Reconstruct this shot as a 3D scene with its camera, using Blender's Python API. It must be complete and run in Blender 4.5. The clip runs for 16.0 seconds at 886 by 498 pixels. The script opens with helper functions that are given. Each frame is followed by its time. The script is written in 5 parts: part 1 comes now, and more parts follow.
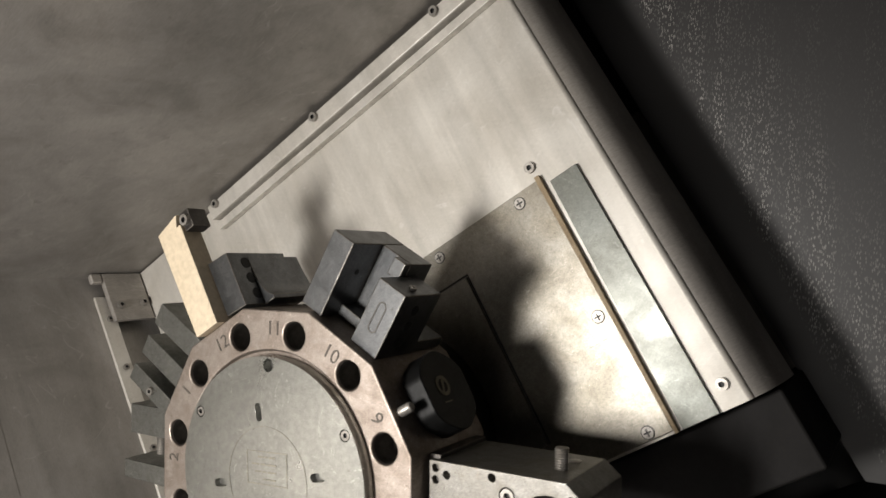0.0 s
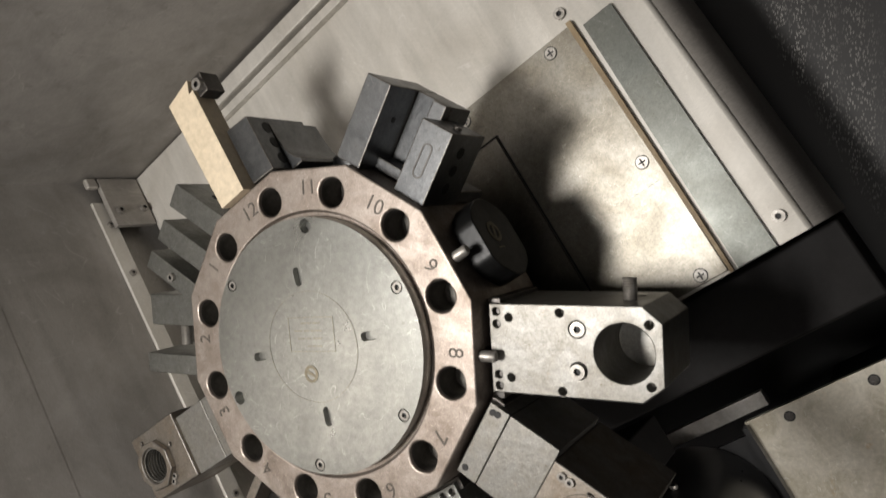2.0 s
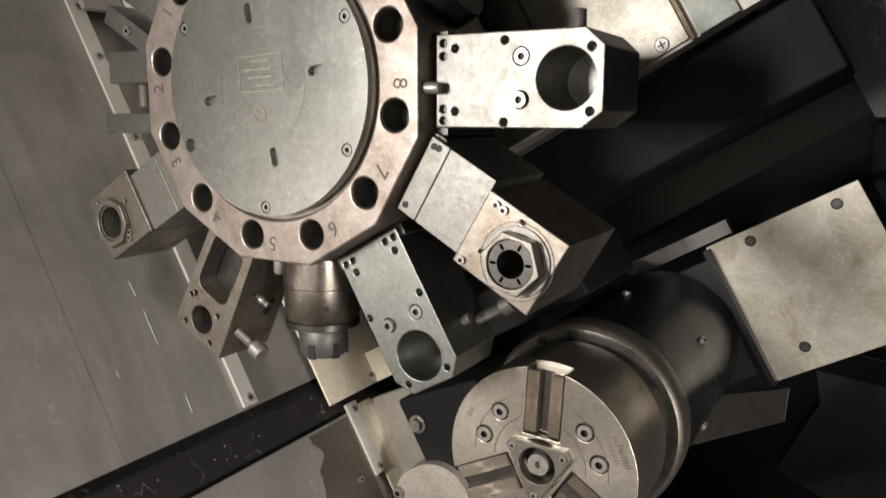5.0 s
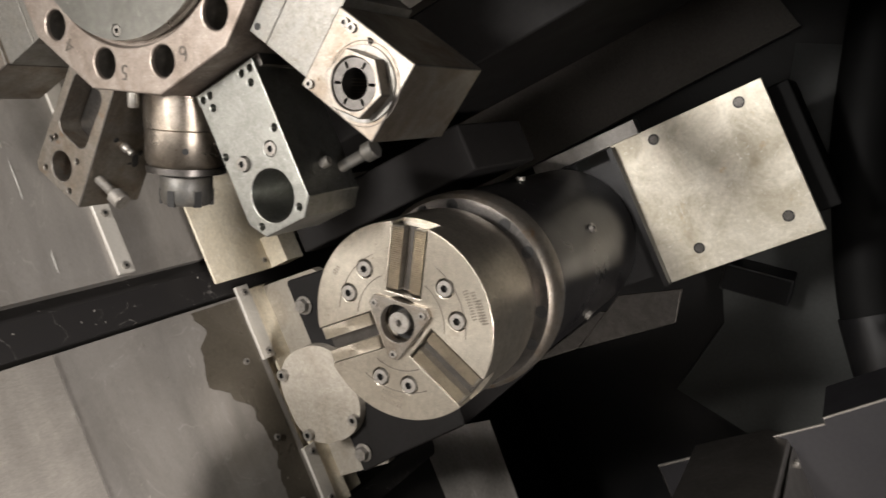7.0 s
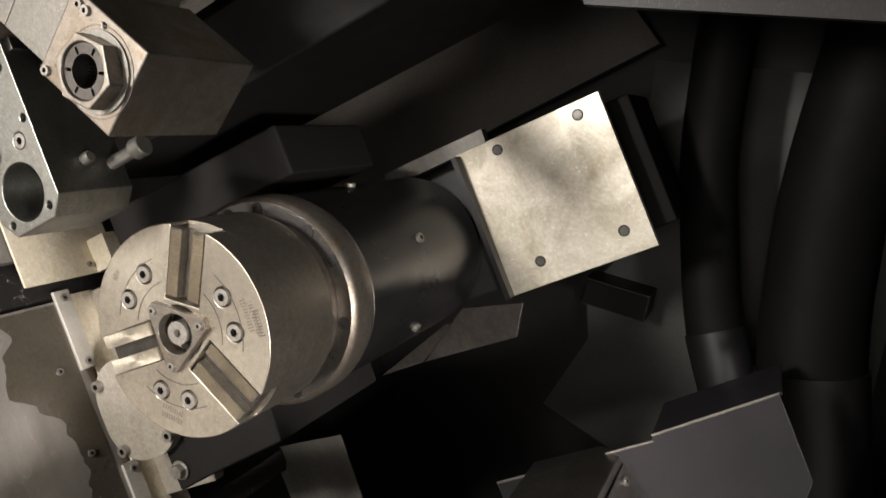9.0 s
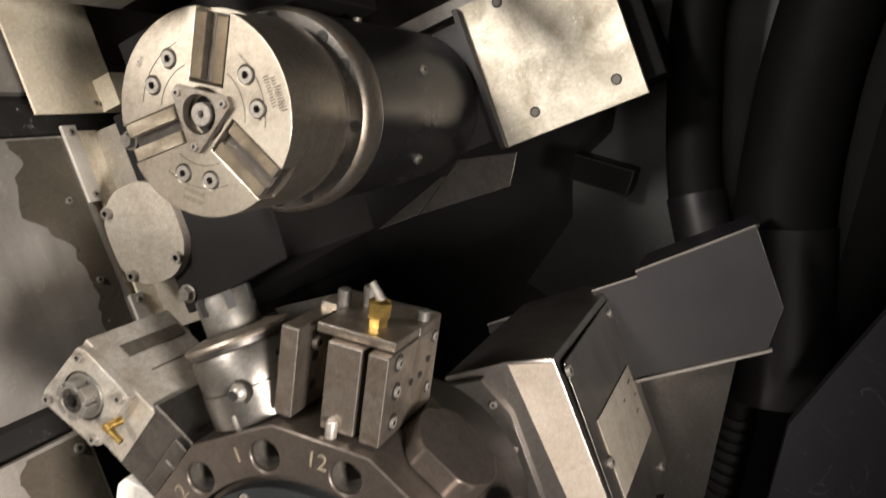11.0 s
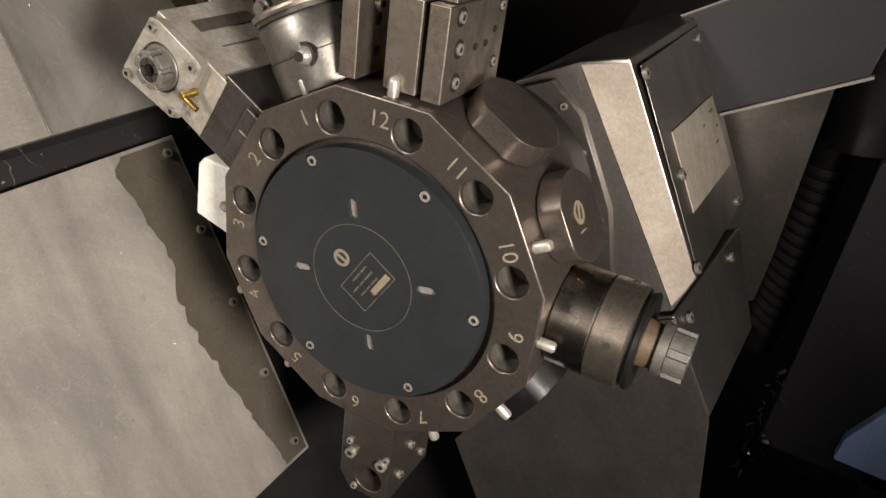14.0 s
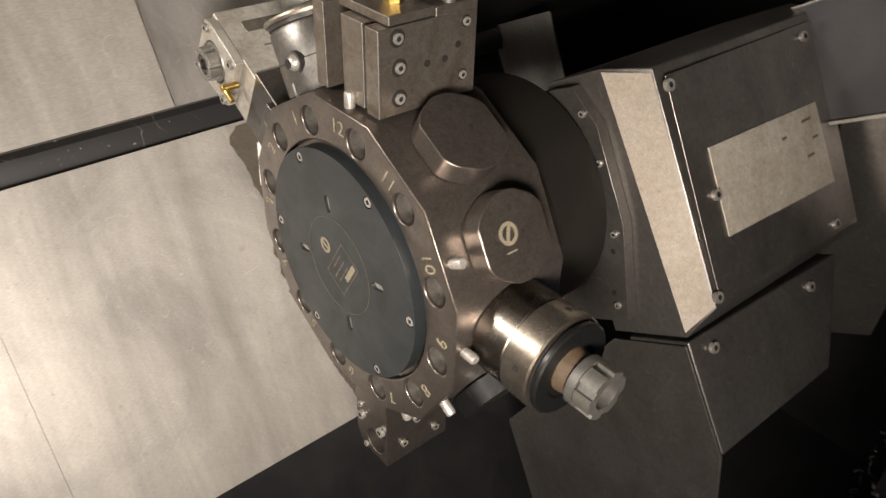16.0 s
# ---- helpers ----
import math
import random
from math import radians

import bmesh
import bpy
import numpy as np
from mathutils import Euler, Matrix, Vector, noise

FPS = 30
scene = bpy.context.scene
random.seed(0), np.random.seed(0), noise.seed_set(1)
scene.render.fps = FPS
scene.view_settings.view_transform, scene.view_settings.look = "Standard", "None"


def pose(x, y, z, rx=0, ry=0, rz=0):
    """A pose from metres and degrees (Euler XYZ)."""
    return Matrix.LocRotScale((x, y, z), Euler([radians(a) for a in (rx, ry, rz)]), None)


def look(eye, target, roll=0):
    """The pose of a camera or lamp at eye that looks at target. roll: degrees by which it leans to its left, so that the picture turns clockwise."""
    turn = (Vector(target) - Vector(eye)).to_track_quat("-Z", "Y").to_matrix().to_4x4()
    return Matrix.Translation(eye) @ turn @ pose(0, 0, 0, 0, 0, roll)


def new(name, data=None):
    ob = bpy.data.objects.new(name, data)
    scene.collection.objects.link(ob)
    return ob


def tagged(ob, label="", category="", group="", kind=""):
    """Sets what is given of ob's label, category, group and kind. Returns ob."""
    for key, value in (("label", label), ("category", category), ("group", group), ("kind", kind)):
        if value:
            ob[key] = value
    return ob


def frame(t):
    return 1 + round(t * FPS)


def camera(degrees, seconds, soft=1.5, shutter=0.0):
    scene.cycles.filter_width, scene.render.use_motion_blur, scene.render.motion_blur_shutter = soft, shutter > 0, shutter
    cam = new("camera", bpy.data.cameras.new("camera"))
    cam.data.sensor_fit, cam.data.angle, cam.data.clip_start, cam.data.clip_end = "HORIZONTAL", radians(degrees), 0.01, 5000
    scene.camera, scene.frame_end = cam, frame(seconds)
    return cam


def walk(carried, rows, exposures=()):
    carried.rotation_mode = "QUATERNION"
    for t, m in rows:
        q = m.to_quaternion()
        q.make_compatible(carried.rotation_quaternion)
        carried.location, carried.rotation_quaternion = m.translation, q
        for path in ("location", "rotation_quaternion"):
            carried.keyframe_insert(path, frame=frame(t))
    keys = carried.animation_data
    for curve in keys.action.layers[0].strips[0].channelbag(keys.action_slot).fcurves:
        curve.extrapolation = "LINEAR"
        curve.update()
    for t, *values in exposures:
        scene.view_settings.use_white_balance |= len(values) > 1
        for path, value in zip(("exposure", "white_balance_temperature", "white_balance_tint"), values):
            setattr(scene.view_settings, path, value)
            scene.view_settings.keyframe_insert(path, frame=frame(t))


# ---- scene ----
from mathutils import geometry

cam = camera(60.8, 16.0, soft=1.5, shutter=0.5)
METRES, EYE, TILT, LEAN, TURN = 1.3283, 1.6, 0.548, -0.345, 32.216
ROWS = [
    (0.0, 0.0, 0.0, 0.0, 0.0, 0.0, -0.0),
    (0.5, -0.0353, 0.0055, -0.0077, -1.55, -0.67, 1.2),
    (1.0, -0.0516, 0.0191, -0.027, -2.33, -1.65, 2.34),
    (1.5, -0.0567, 0.0251, -0.0516, -2.67, -2.71, 3.11),
    (2.0, -0.0577, 0.0304, -0.0751, -2.55, -3.85, 3.42),
    (2.5, -0.0575, 0.0294, -0.0993, -2.35, -5.03, 3.23),
    (3.0, -0.051, 0.0277, -0.1192, -2.22, -6.15, 2.8),
    (5.5, -0.0142, 0.0189, -0.2181, -2.13, -11.71, -0.78),
    (6.0, -0.0007, 0.0236, -0.2439, -2.47, -12.8, -1.82),
    (6.5, 0.0209, 0.0202, -0.2602, -3.07, -13.51, -2.69),
    (7.0, 0.0529, 0.017, -0.2753, -4.12, -13.67, -3.34),
    (7.5, 0.0882, 0.0258, -0.2721, -5.44, -13.31, -3.95),
    (8.0, 0.1234, 0.0397, -0.2611, -6.67, -12.57, -4.44),
    (8.5, 0.1535, 0.0403, -0.2632, -7.84, -12.31, -4.9),
    (11.0, 0.1391, -0.0307, -0.3936, -10.21, -15.29, -7.51),
    (11.5, 0.1162, -0.0455, -0.4273, -8.9, -17.18, -7.69),
    (12.0, 0.1141, -0.0457, -0.4551, -7.44, -20.26, -7.77),
    (12.5, 0.121, -0.0462, -0.4753, -6.23, -23.55, -7.75),
    (13.0, 0.1303, -0.0503, -0.484, -5.27, -26.4, -7.64),
    (13.5, 0.1397, -0.0589, -0.4852, -4.37, -28.67, -7.28),
    (14.0, 0.1626, -0.0637, -0.4803, -3.34, -30.22, -6.69),
    (14.5, 0.1947, -0.067, -0.4719, -1.43, -31.47, -5.8),
    (15.0, 0.244, -0.0682, -0.4559, 2.27, -33.15, -4.43),
    (15.5, 0.3012, -0.066, -0.4345, 9.11, -34.58, -2.61),
    (16.0, 0.376, -0.0381, -0.4153, 17.71, -35.84, -1.11),
]
EXPOSURES = [(0.0, -0.02, 6400, 10), (1.5, -0.2, 6350, 10), (3.0, -0.28, 6350, 10), (5.5, 0.05, 6400, 11), (6.5, 0.2, 6400, 11), (8.5, 0.45, 6500, 11), (11.0, 0.3, 6700, 12), (12.5, 0.12, 6800, 11), (14.0, 0.02, 6800, 11), (16.0, 0.22, 6800, 11)]
walk(cam, [(t, pose(0, 0, EYE, TILT, LEAN, TURN) @ pose(METRES * x, METRES * y, METRES * z, 90 + pitch, roll, yaw)) for t, x, y, z, yaw, pitch, roll in ROWS], EXPOSURES)

# ---- light ----
world = bpy.data.worlds.new("room")
scene.world = world
world.use_nodes = True
world.node_tree.nodes["Background"].inputs[0].default_value = (1.0, 0.93, 0.84, 1)
world.node_tree.nodes["Background"].inputs[1].default_value = 0.006


def lamp(name, eye, target, watts, size, colour, size_y=None):
    data = bpy.data.lights.new(name, "AREA")
    data.energy, data.size, data.color = watts, size, colour
    if size_y:
        data.shape, data.size_y = "RECTANGLE", size_y
    ob = new(name, data)
    ob.matrix_world = look(eye, target)
    return ob


LAMP_COLOUR = (1.0, 0.95, 0.885)
# the machine's work light on the end wall, and the hall's light through the open door
lamp("work_light", (-0.64, -0.45, 1.40), (-0.4, 0.9, 1.25), 17.5, 0.14, LAMP_COLOUR, 0.24)
hall = lamp("hall_light", (0.85, -0.10, 0.95), (-0.22, 0.68, 0.48), 7.2, 0.24, (1.0, 0.93, 0.86))
hall.data.spread = radians(70)
# added soft fill from behind the camera, to lift the shadows
lamp("fill_light", (0.05, -1.22, 1.22), (-0.25, 0.6, 0.95), 4.2, 0.5, (1.0, 0.94, 0.87))

# ---- frames of reference ----
# the machine's bed slants: a runs along the slant, y along the spindle, b square to both
SPINDLE_X, SPINDLE_Z = -0.3232, 0.9846
BED = pose(SPINDLE_X, 0, SPINDLE_Z, 0, -30, 0)
UPPER, LOWER = (-0.561, 1.371), (-0.085, 0.586)


def station(centre, degrees):
    """The frame of a turret's station: x away from the turret's axis, y along it, z round it."""
    return pose(centre[0], 0, centre[1], 0, -degrees, 0)


# ---- materials ----
def shader(name, build):
    m = bpy.data.materials.new(name)
    m.use_nodes = True
    nt = m.node_tree
    b = nt.nodes["Principled BSDF"]
    build(nt, b)
    return m


def node(nt, kind, **sets):
    n = nt.nodes.new(kind)
    for k, v in sets.items():
        if k == "operation":
            n.operation = v
        elif k == "blend":
            n.data_type, n.blend_type = "RGBA", v
        else:
            n.inputs[k].default_value = v
    return n


def ramp(nt, source, stops):
    r = nt.nodes.new("ShaderNodeValToRGB")
    el = r.color_ramp.elements
    while len(el) < len(stops):
        el.new(0.5)
    for e, (p, c) in zip(el, stops):
        e.position, e.color = p, (c, c, c, 1) if not hasattr(c, "__len__") else (*c, 1)
    nt.links.new(source, r.inputs[0])
    return r.outputs[0]


def metal(name, colour, rough=0.35, metallic=1.0, dirt=(0.09, 0.07, 0.05), dirt_amount=0.5, spread=9.0, grain=160.0, brushed=(1, 1, 1), bump=0.05, rust=0.0, random=0.0, spec=0.5, streak=0.0, along=(30, 30, 1.6), scratch=0.0, rust_colour=(0.23, 0.11, 0.035), lathed=0.0, pits=0.3, haze=1.0):
    """Worn metal or paint: broad stains, fine grain that may be drawn out by brushing, and some rust."""
    def build(nt, b):
        L = nt.links.new
        co = nt.nodes.new("ShaderNodeTexCoord")
        broad = node(nt, "ShaderNodeTexNoise", Scale=spread, Detail=7.0, Roughness=0.62, Distortion=0.6)
        L(co.outputs["Object"], broad.inputs["Vector"])
        mp = nt.nodes.new("ShaderNodeMapping")
        mp.inputs["Scale"].default_value = brushed
        L(co.outputs["Object"], mp.inputs["Vector"])
        fine = node(nt, "ShaderNodeTexNoise", Scale=grain, Detail=4.0, Roughness=0.6)
        L(mp.outputs[0], fine.inputs["Vector"])
        specks = node(nt, "ShaderNodeTexNoise", Scale=spread * 9, Detail=3.0, Roughness=0.7)
        L(co.outputs["Object"], specks.inputs["Vector"])
        stain = ramp(nt, broad.outputs[0], [(0.38, 0.0), (0.72, 1.0)])
        speck = ramp(nt, specks.outputs[0], [(0.62, 0.0), (0.74, 1.0)])
        both = node(nt, "ShaderNodeMath", operation="MAXIMUM")
        L(stain, both.inputs[0])
        half = node(nt, "ShaderNodeMath", operation="MULTIPLY")
        L(speck, half.inputs[0])
        half.inputs[1].default_value = 0.5
        L(half.outputs[0], both.inputs[1])
        amount = node(nt, "ShaderNodeMath", operation="MULTIPLY")
        L(both.outputs[0], amount.inputs[0])
        amount.inputs[1].default_value = dirt_amount
        mix = node(nt, "ShaderNodeMix", blend="MIX")
        L(amount.outputs[0], mix.inputs[0])
        mix.inputs[6].default_value, mix.inputs[7].default_value = (*colour, 1), (*dirt, 1)
        tone = node(nt, "ShaderNodeMix", blend="MULTIPLY")
        tone.inputs[0].default_value = 0.55
        L(mix.outputs[2], tone.inputs[6])
        L(ramp(nt, fine.outputs[0], [(0.25, 0.55), (0.7, 1.0)]), tone.inputs[7])
        sand = node(nt, "ShaderNodeTexNoise", Scale=620.0, Detail=3.0, Roughness=0.7)
        L(mp.outputs[0], sand.inputs["Vector"])
        gritty = node(nt, "ShaderNodeMix", blend="MULTIPLY")
        gritty.inputs[0].default_value = 1.0
        L(tone.outputs[2], gritty.inputs[6])
        L(ramp(nt, sand.outputs[0], [(0.30, 1.0 - 0.75 * pits), (0.52, 1.0), (0.72, 1.0 + 0.6 * pits)]), gritty.inputs[7])
        dents = node(nt, "ShaderNodeTexNoise", Scale=230.0, Detail=2.0, Roughness=0.6)
        L(co.outputs["Object"], dents.inputs["Vector"])
        crowd = node(nt, "ShaderNodeMath", operation="MULTIPLY")
        L(ramp(nt, dents.outputs[0], [(0.66, 0.0), (0.72, pits * 2.0)]), crowd.inputs[0])
        L(ramp(nt, broad.outputs[0], [(0.42, 0.15), (0.60, 1.0)]), crowd.inputs[1])
        spot = node(nt, "ShaderNodeMix", blend="MIX")
        L(crowd.outputs[0], spot.inputs[0])
        L(gritty.outputs[2], spot.inputs[6])
        spot.inputs[7].default_value = (dirt[0] * 0.5, dirt[1] * 0.42, dirt[2] * 0.36, 1)
        out = spot.outputs[2]
        if rust:
            patch = node(nt, "ShaderNodeTexNoise", Scale=spread * 1.7, Detail=8.0, Roughness=0.7)
            L(co.outputs["Object"], patch.inputs["Vector"])
            mask = ramp(nt, patch.outputs[0], [(0.66 - 0.1 * rust, 0.0), (0.74, min(1.0, rust))])
            rusty = node(nt, "ShaderNodeMix", blend="MIX")
            L(mask, rusty.inputs[0])
            L(out, rusty.inputs[6])
            rusty.inputs[7].default_value = (*rust_colour, 1)
            out = rusty.outputs[2]
        if scratch:
            lines = node(nt, "ShaderNodeTexNoise", Scale=spread * 0.9, Detail=2.0, Roughness=0.5, Distortion=2.2)
            L(co.outputs["Object"], lines.inputs["Vector"])
            thin = ramp(nt, lines.outputs[0], [(0.4955, 0.0), (0.500, 1.0), (0.5045, 0.0)])
            lot = ramp(nt, specks.outputs[0], [(0.47, 0.0), (0.58, scratch)])
            where = node(nt, "ShaderNodeMath", operation="MULTIPLY")
            L(thin, where.inputs[0])
            L(lot, where.inputs[1])
            cut = node(nt, "ShaderNodeMix", blend="MIX")
            L(where.outputs[0], cut.inputs[0])
            L(out, cut.inputs[6])
            cut.inputs[7].default_value = (min(1, colour[0] * 1.7 + 0.06), min(1, colour[1] * 1.7 + 0.06), min(1, colour[2] * 1.7 + 0.06), 1)
            out = cut.outputs[2]
        if random:
            info = nt.nodes.new("ShaderNodeObjectInfo")
            vary = node(nt, "ShaderNodeMix", blend="MULTIPLY")
            vary.inputs[0].default_value = random
            L(out, vary.inputs[6])
            L(ramp(nt, info.outputs["Random"], [(0.0, 0.55), (1.0, 1.0)]), vary.inputs[7])
            out = vary.outputs[2]
        if streak:
            sm = nt.nodes.new("ShaderNodeMapping")
            sm.inputs["Scale"].default_value = along
            L(co.outputs["Object"], sm.inputs["Vector"])
            lines = node(nt, "ShaderNodeTexNoise", Scale=1.0, Detail=6.0, Roughness=0.65, Distortion=0.4)
            L(sm.outputs[0], lines.inputs["Vector"])
            runs = node(nt, "ShaderNodeMix", blend="MULTIPLY")
            runs.inputs[0].default_value = streak
            L(out, runs.inputs[6])
            L(ramp(nt, lines.outputs[0], [(0.36, 0.4), (0.62, 1.0)]), runs.inputs[7])
            out = runs.outputs[2]
        L(out, b.inputs["Base Color"])
        b.inputs["Specular IOR Level"].default_value = spec
        b.inputs["Metallic"].default_value = metallic
        rr = nt.nodes.new("ShaderNodeMapRange")
        L(broad.outputs[0], rr.inputs[0])
        rr.inputs[1].default_value, rr.inputs[2].default_value = 0.3, 0.75
        rr.inputs[3].default_value, rr.inputs[4].default_value = max(0.05, rough - 0.06 * haze), min(1.0, rough + 0.10 * haze)
        L(rr.outputs[0], b.inputs["Roughness"])
        if lathed:
            tangent = nt.nodes.new("ShaderNodeTangent")
            tangent.direction_type, tangent.axis = "RADIAL", "Y"
            L(tangent.outputs[0], b.inputs["Tangent"])
            b.inputs["Anisotropic"].default_value = lathed
        bp = node(nt, "ShaderNodeBump", Strength=bump, Distance=0.002)
        L(fine.outputs[0], bp.inputs["Height"])
        L(bp.outputs[0], b.inputs["Normal"])
    return shader(name, build)


STEEL = metal("ground_steel", (0.25, 0.243, 0.226), 0.44, metallic=0.75, dirt=(0.19, 0.17, 0.135), dirt_amount=0.6, rust=0.3, spread=40, bump=0.14, scratch=0.5)
STEEL_LIGHT = metal("bright_ground_steel", (0.47, 0.45, 0.41), 0.42, metallic=0.55, dirt=(0.24, 0.20, 0.15), dirt_amount=0.8, rust=0.45, spread=28, bump=0.12, scratch=0.5)
TURNED_BROWN = metal("stained_turned_steel", (0.36, 0.32, 0.275), 0.30, metallic=0.95, dirt=(0.15, 0.12, 0.09), dirt_amount=0.85, rust=0.4, spread=24, bump=0.1, scratch=0.4)
POLISHED = metal("oily_polished_steel", (0.21, 0.192, 0.172), 0.27, metallic=1.0, dirt=(0.10, 0.08, 0.06), dirt_amount=0.8, spread=22, bump=0.05, scratch=0.4)
STEEL_PALE = metal("pale_ground_steel", (0.34, 0.345, 0.325), 0.38, metallic=1.0, dirt=(0.22, 0.215, 0.195), dirt_amount=0.75, rust=0.25, spread=30, bump=0.1, scratch=0.6)
STEEL_RUSTY = metal("stained_steel", (0.33, 0.305, 0.27), 0.42, metallic=0.9, scratch=0.4, dirt=(0.17, 0.12, 0.075), dirt_amount=0.8, rust=0.7, spread=26, bump=0.12)
STEEL_DARK = metal("blackened_steel", (0.13, 0.122, 0.115), 0.34, scratch=0.4, metallic=0.9, dirt=(0.05, 0.045, 0.04), dirt_amount=0.6, spread=25)
STEEL_BROWN = metal("bronzed_steel", (0.45, 0.39, 0.345), 0.42, scratch=0.5, metallic=0.8, dirt=(0.17, 0.13, 0.10), dirt_amount=0.85, spread=26, rust=0.4, bump=0.12)
DISC_DARK = metal("browned_dark_steel", (0.155, 0.133, 0.117), 0.34, scratch=0.4, metallic=0.85, dirt=(0.07, 0.058, 0.05), dirt_amount=0.6, spread=24)
BLOCK_GREY = metal("phosphated_steel", (0.175, 0.18, 0.185), 0.36, metallic=1.0, scratch=0.5, dirt=(0.10, 0.098, 0.094), dirt_amount=0.55, spread=34, bump=0.1)
COVER_GREY = metal("brushed_cover_steel", (0.42, 0.42, 0.395), 0.31, metallic=0.97, scratch=0.55, dirt=(0.24, 0.24, 0.218), dirt_amount=0.6, spread=12, bump=0.05, pits=0.16)
COVER_BLACK = metal("black_cover", (0.015, 0.018, 0.0195), 0.42, metallic=0.1, dirt=(0.007, 0.008, 0.008), dirt_amount=0.6, spread=20, bump=0.03, spec=0.3, pits=0.08)
COVER_SHEET = metal("bright_cover_sheet", (0.67, 0.64, 0.585), 0.46, metallic=0.3, scratch=0.2, dirt=(0.45, 0.41, 0.35), dirt_amount=0.7, spread=7, brushed=(1, 1, 12), bump=0.04, streak=0.3, pits=0.12)
SHEET = metal("stainless_sheet", (0.45, 0.418, 0.377), 0.46, metallic=0.45, scratch=0.15, dirt=(0.23, 0.215, 0.20), dirt_amount=0.85, spread=4.5, brushed=(1, 1, 4), bump=0.04, streak=0.42, along=(5, 14, 2.0), pits=0.12)
SHEET_OLD = metal("oily_sheet", (0.37, 0.348, 0.323), 0.44, metallic=0.4, scratch=0.2, dirt=(0.18, 0.165, 0.145), dirt_amount=0.8, spread=5, brushed=(1, 9, 1), bump=0.04, streak=0.4, along=(14, 14, 2), pits=0.12)
SHEET_BRIGHT = metal("scoured_sheet", (0.66, 0.62, 0.53), 0.40, metallic=0.6, pits=0.15, dirt=(0.33, 0.29, 0.21), dirt_amount=0.9, spread=15, rust=0.5, bump=0.12, scratch=0.5, rust_colour=(0.46, 0.27, 0.07))
CHUCK_STEEL = metal("turned_steel", (0.60, 0.555, 0.475), 0.34, metallic=0.93, scratch=0.35, lathed=0.45, dirt=(0.30, 0.255, 0.20), dirt_amount=0.6, spread=26, rust=0.25, bump=0.06)
FLANGE_SHEET = metal("dull_flange_steel", (0.44, 0.405, 0.35), 0.5, metallic=0.3, dirt=(0.30, 0.26, 0.20), dirt_amount=0.8, spread=13, rust=0.25, bump=0.08, scratch=0.4)
SHEET_CREAM = metal("yellowed_sheet", (0.76, 0.69, 0.55), 0.5, metallic=0.05, dirt=(0.52, 0.43, 0.29), dirt_amount=0.7, scratch=0.4, spread=16, rust=0.4)
# pale matt tone in place of the light that the sloped sheet reflects
SLOPE = metal("lit_slope_sheet", (0.225, 0.195, 0.16), 0.6, metallic=0.3, dirt=(0.24, 0.20, 0.157), dirt_amount=0.8, spread=16, scratch=0.3)
TOOL_BROWN = metal("oily_tool_steel", (0.33, 0.295, 0.255), 0.36, metallic=0.9, dirt=(0.14, 0.105, 0.075), dirt_amount=0.9, rust=0.5, spread=30, bump=0.12, scratch=0.5)
TURNED_GREY = metal("oily_turned_steel", (0.215, 0.205, 0.19), 0.37, metallic=0.9, dirt=(0.09, 0.08, 0.07), dirt_amount=0.85, rust=0.35, spread=26, bump=0.1, scratch=0.5)
RUST_NECK = metal("rusted_neck", (0.075, 0.056, 0.038), 0.6, metallic=0.3, dirt=(0.10, 0.06, 0.03), dirt_amount=0.9, spread=60, bump=0.2)
NUT_GREY = metal("matt_nut_steel", (0.125, 0.122, 0.116), 0.52, metallic=0.7, dirt=(0.15, 0.135, 0.11), dirt_amount=0.8, spread=60, bump=0.15)
WAY_GREY = metal("grey_green_strip", (0.12, 0.125, 0.113), 0.36, metallic=0.6, dirt=(0.10, 0.10, 0.085), dirt_amount=0.8, spread=18, scratch=0.5)
HOUSING = metal("semi_gloss_black", (0.013, 0.0125, 0.0135), 0.30, metallic=0.0, dirt=(0.016, 0.015, 0.014), dirt_amount=0.6, spread=10, pits=0.08)
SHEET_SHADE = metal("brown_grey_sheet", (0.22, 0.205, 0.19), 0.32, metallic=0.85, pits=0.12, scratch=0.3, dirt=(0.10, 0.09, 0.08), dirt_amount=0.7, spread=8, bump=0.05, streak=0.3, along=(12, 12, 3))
PLATE_STEEL = metal("wiper_plate_steel", (0.23, 0.217, 0.19), 0.40, metallic=0.85, haze=0.5, scratch=0.5, dirt=(0.16, 0.14, 0.105), dirt_amount=0.75, spread=18, bump=0.06)
PLUG_BLACK = metal("black_plug", (0.032, 0.032, 0.032), 0.34, metallic=0.8, dirt=(0.02, 0.02, 0.02), dirt_amount=0.6, spread=40)
BLACK_PAINT = metal("black_paint", (0.010, 0.010, 0.011), 0.42, metallic=0.0, dirt=(0.022, 0.02, 0.018), dirt_amount=0.5, spread=8, spec=0.35, pits=0.08)
DARK_PAINT = metal("dark_grey_paint", (0.016, 0.015, 0.015), 0.68, metallic=0.0, dirt=(0.013, 0.012, 0.011), dirt_amount=0.6, spread=7, spec=0.15, pits=0.08)
GREY_PAINT = metal("anthracite_paint", (0.023, 0.022, 0.025), 0.42, metallic=0.0, dirt=(0.017, 0.016, 0.017), dirt_amount=0.5, spread=9, pits=0.08)
PALE_PAINT = metal("pale_grey_casting", (0.06, 0.064, 0.061), 0.55, metallic=0.0, dirt=(0.045, 0.045, 0.041), dirt_amount=0.5, spread=6, pits=0.08)
# near black that stands in for the shade inside holes, slots and recesses
HOLE = metal("recess_shade", (0.009, 0.0085, 0.008), 0.6, metallic=0.1, dirt=(0.006, 0.0055, 0.005), dirt_amount=0.5)
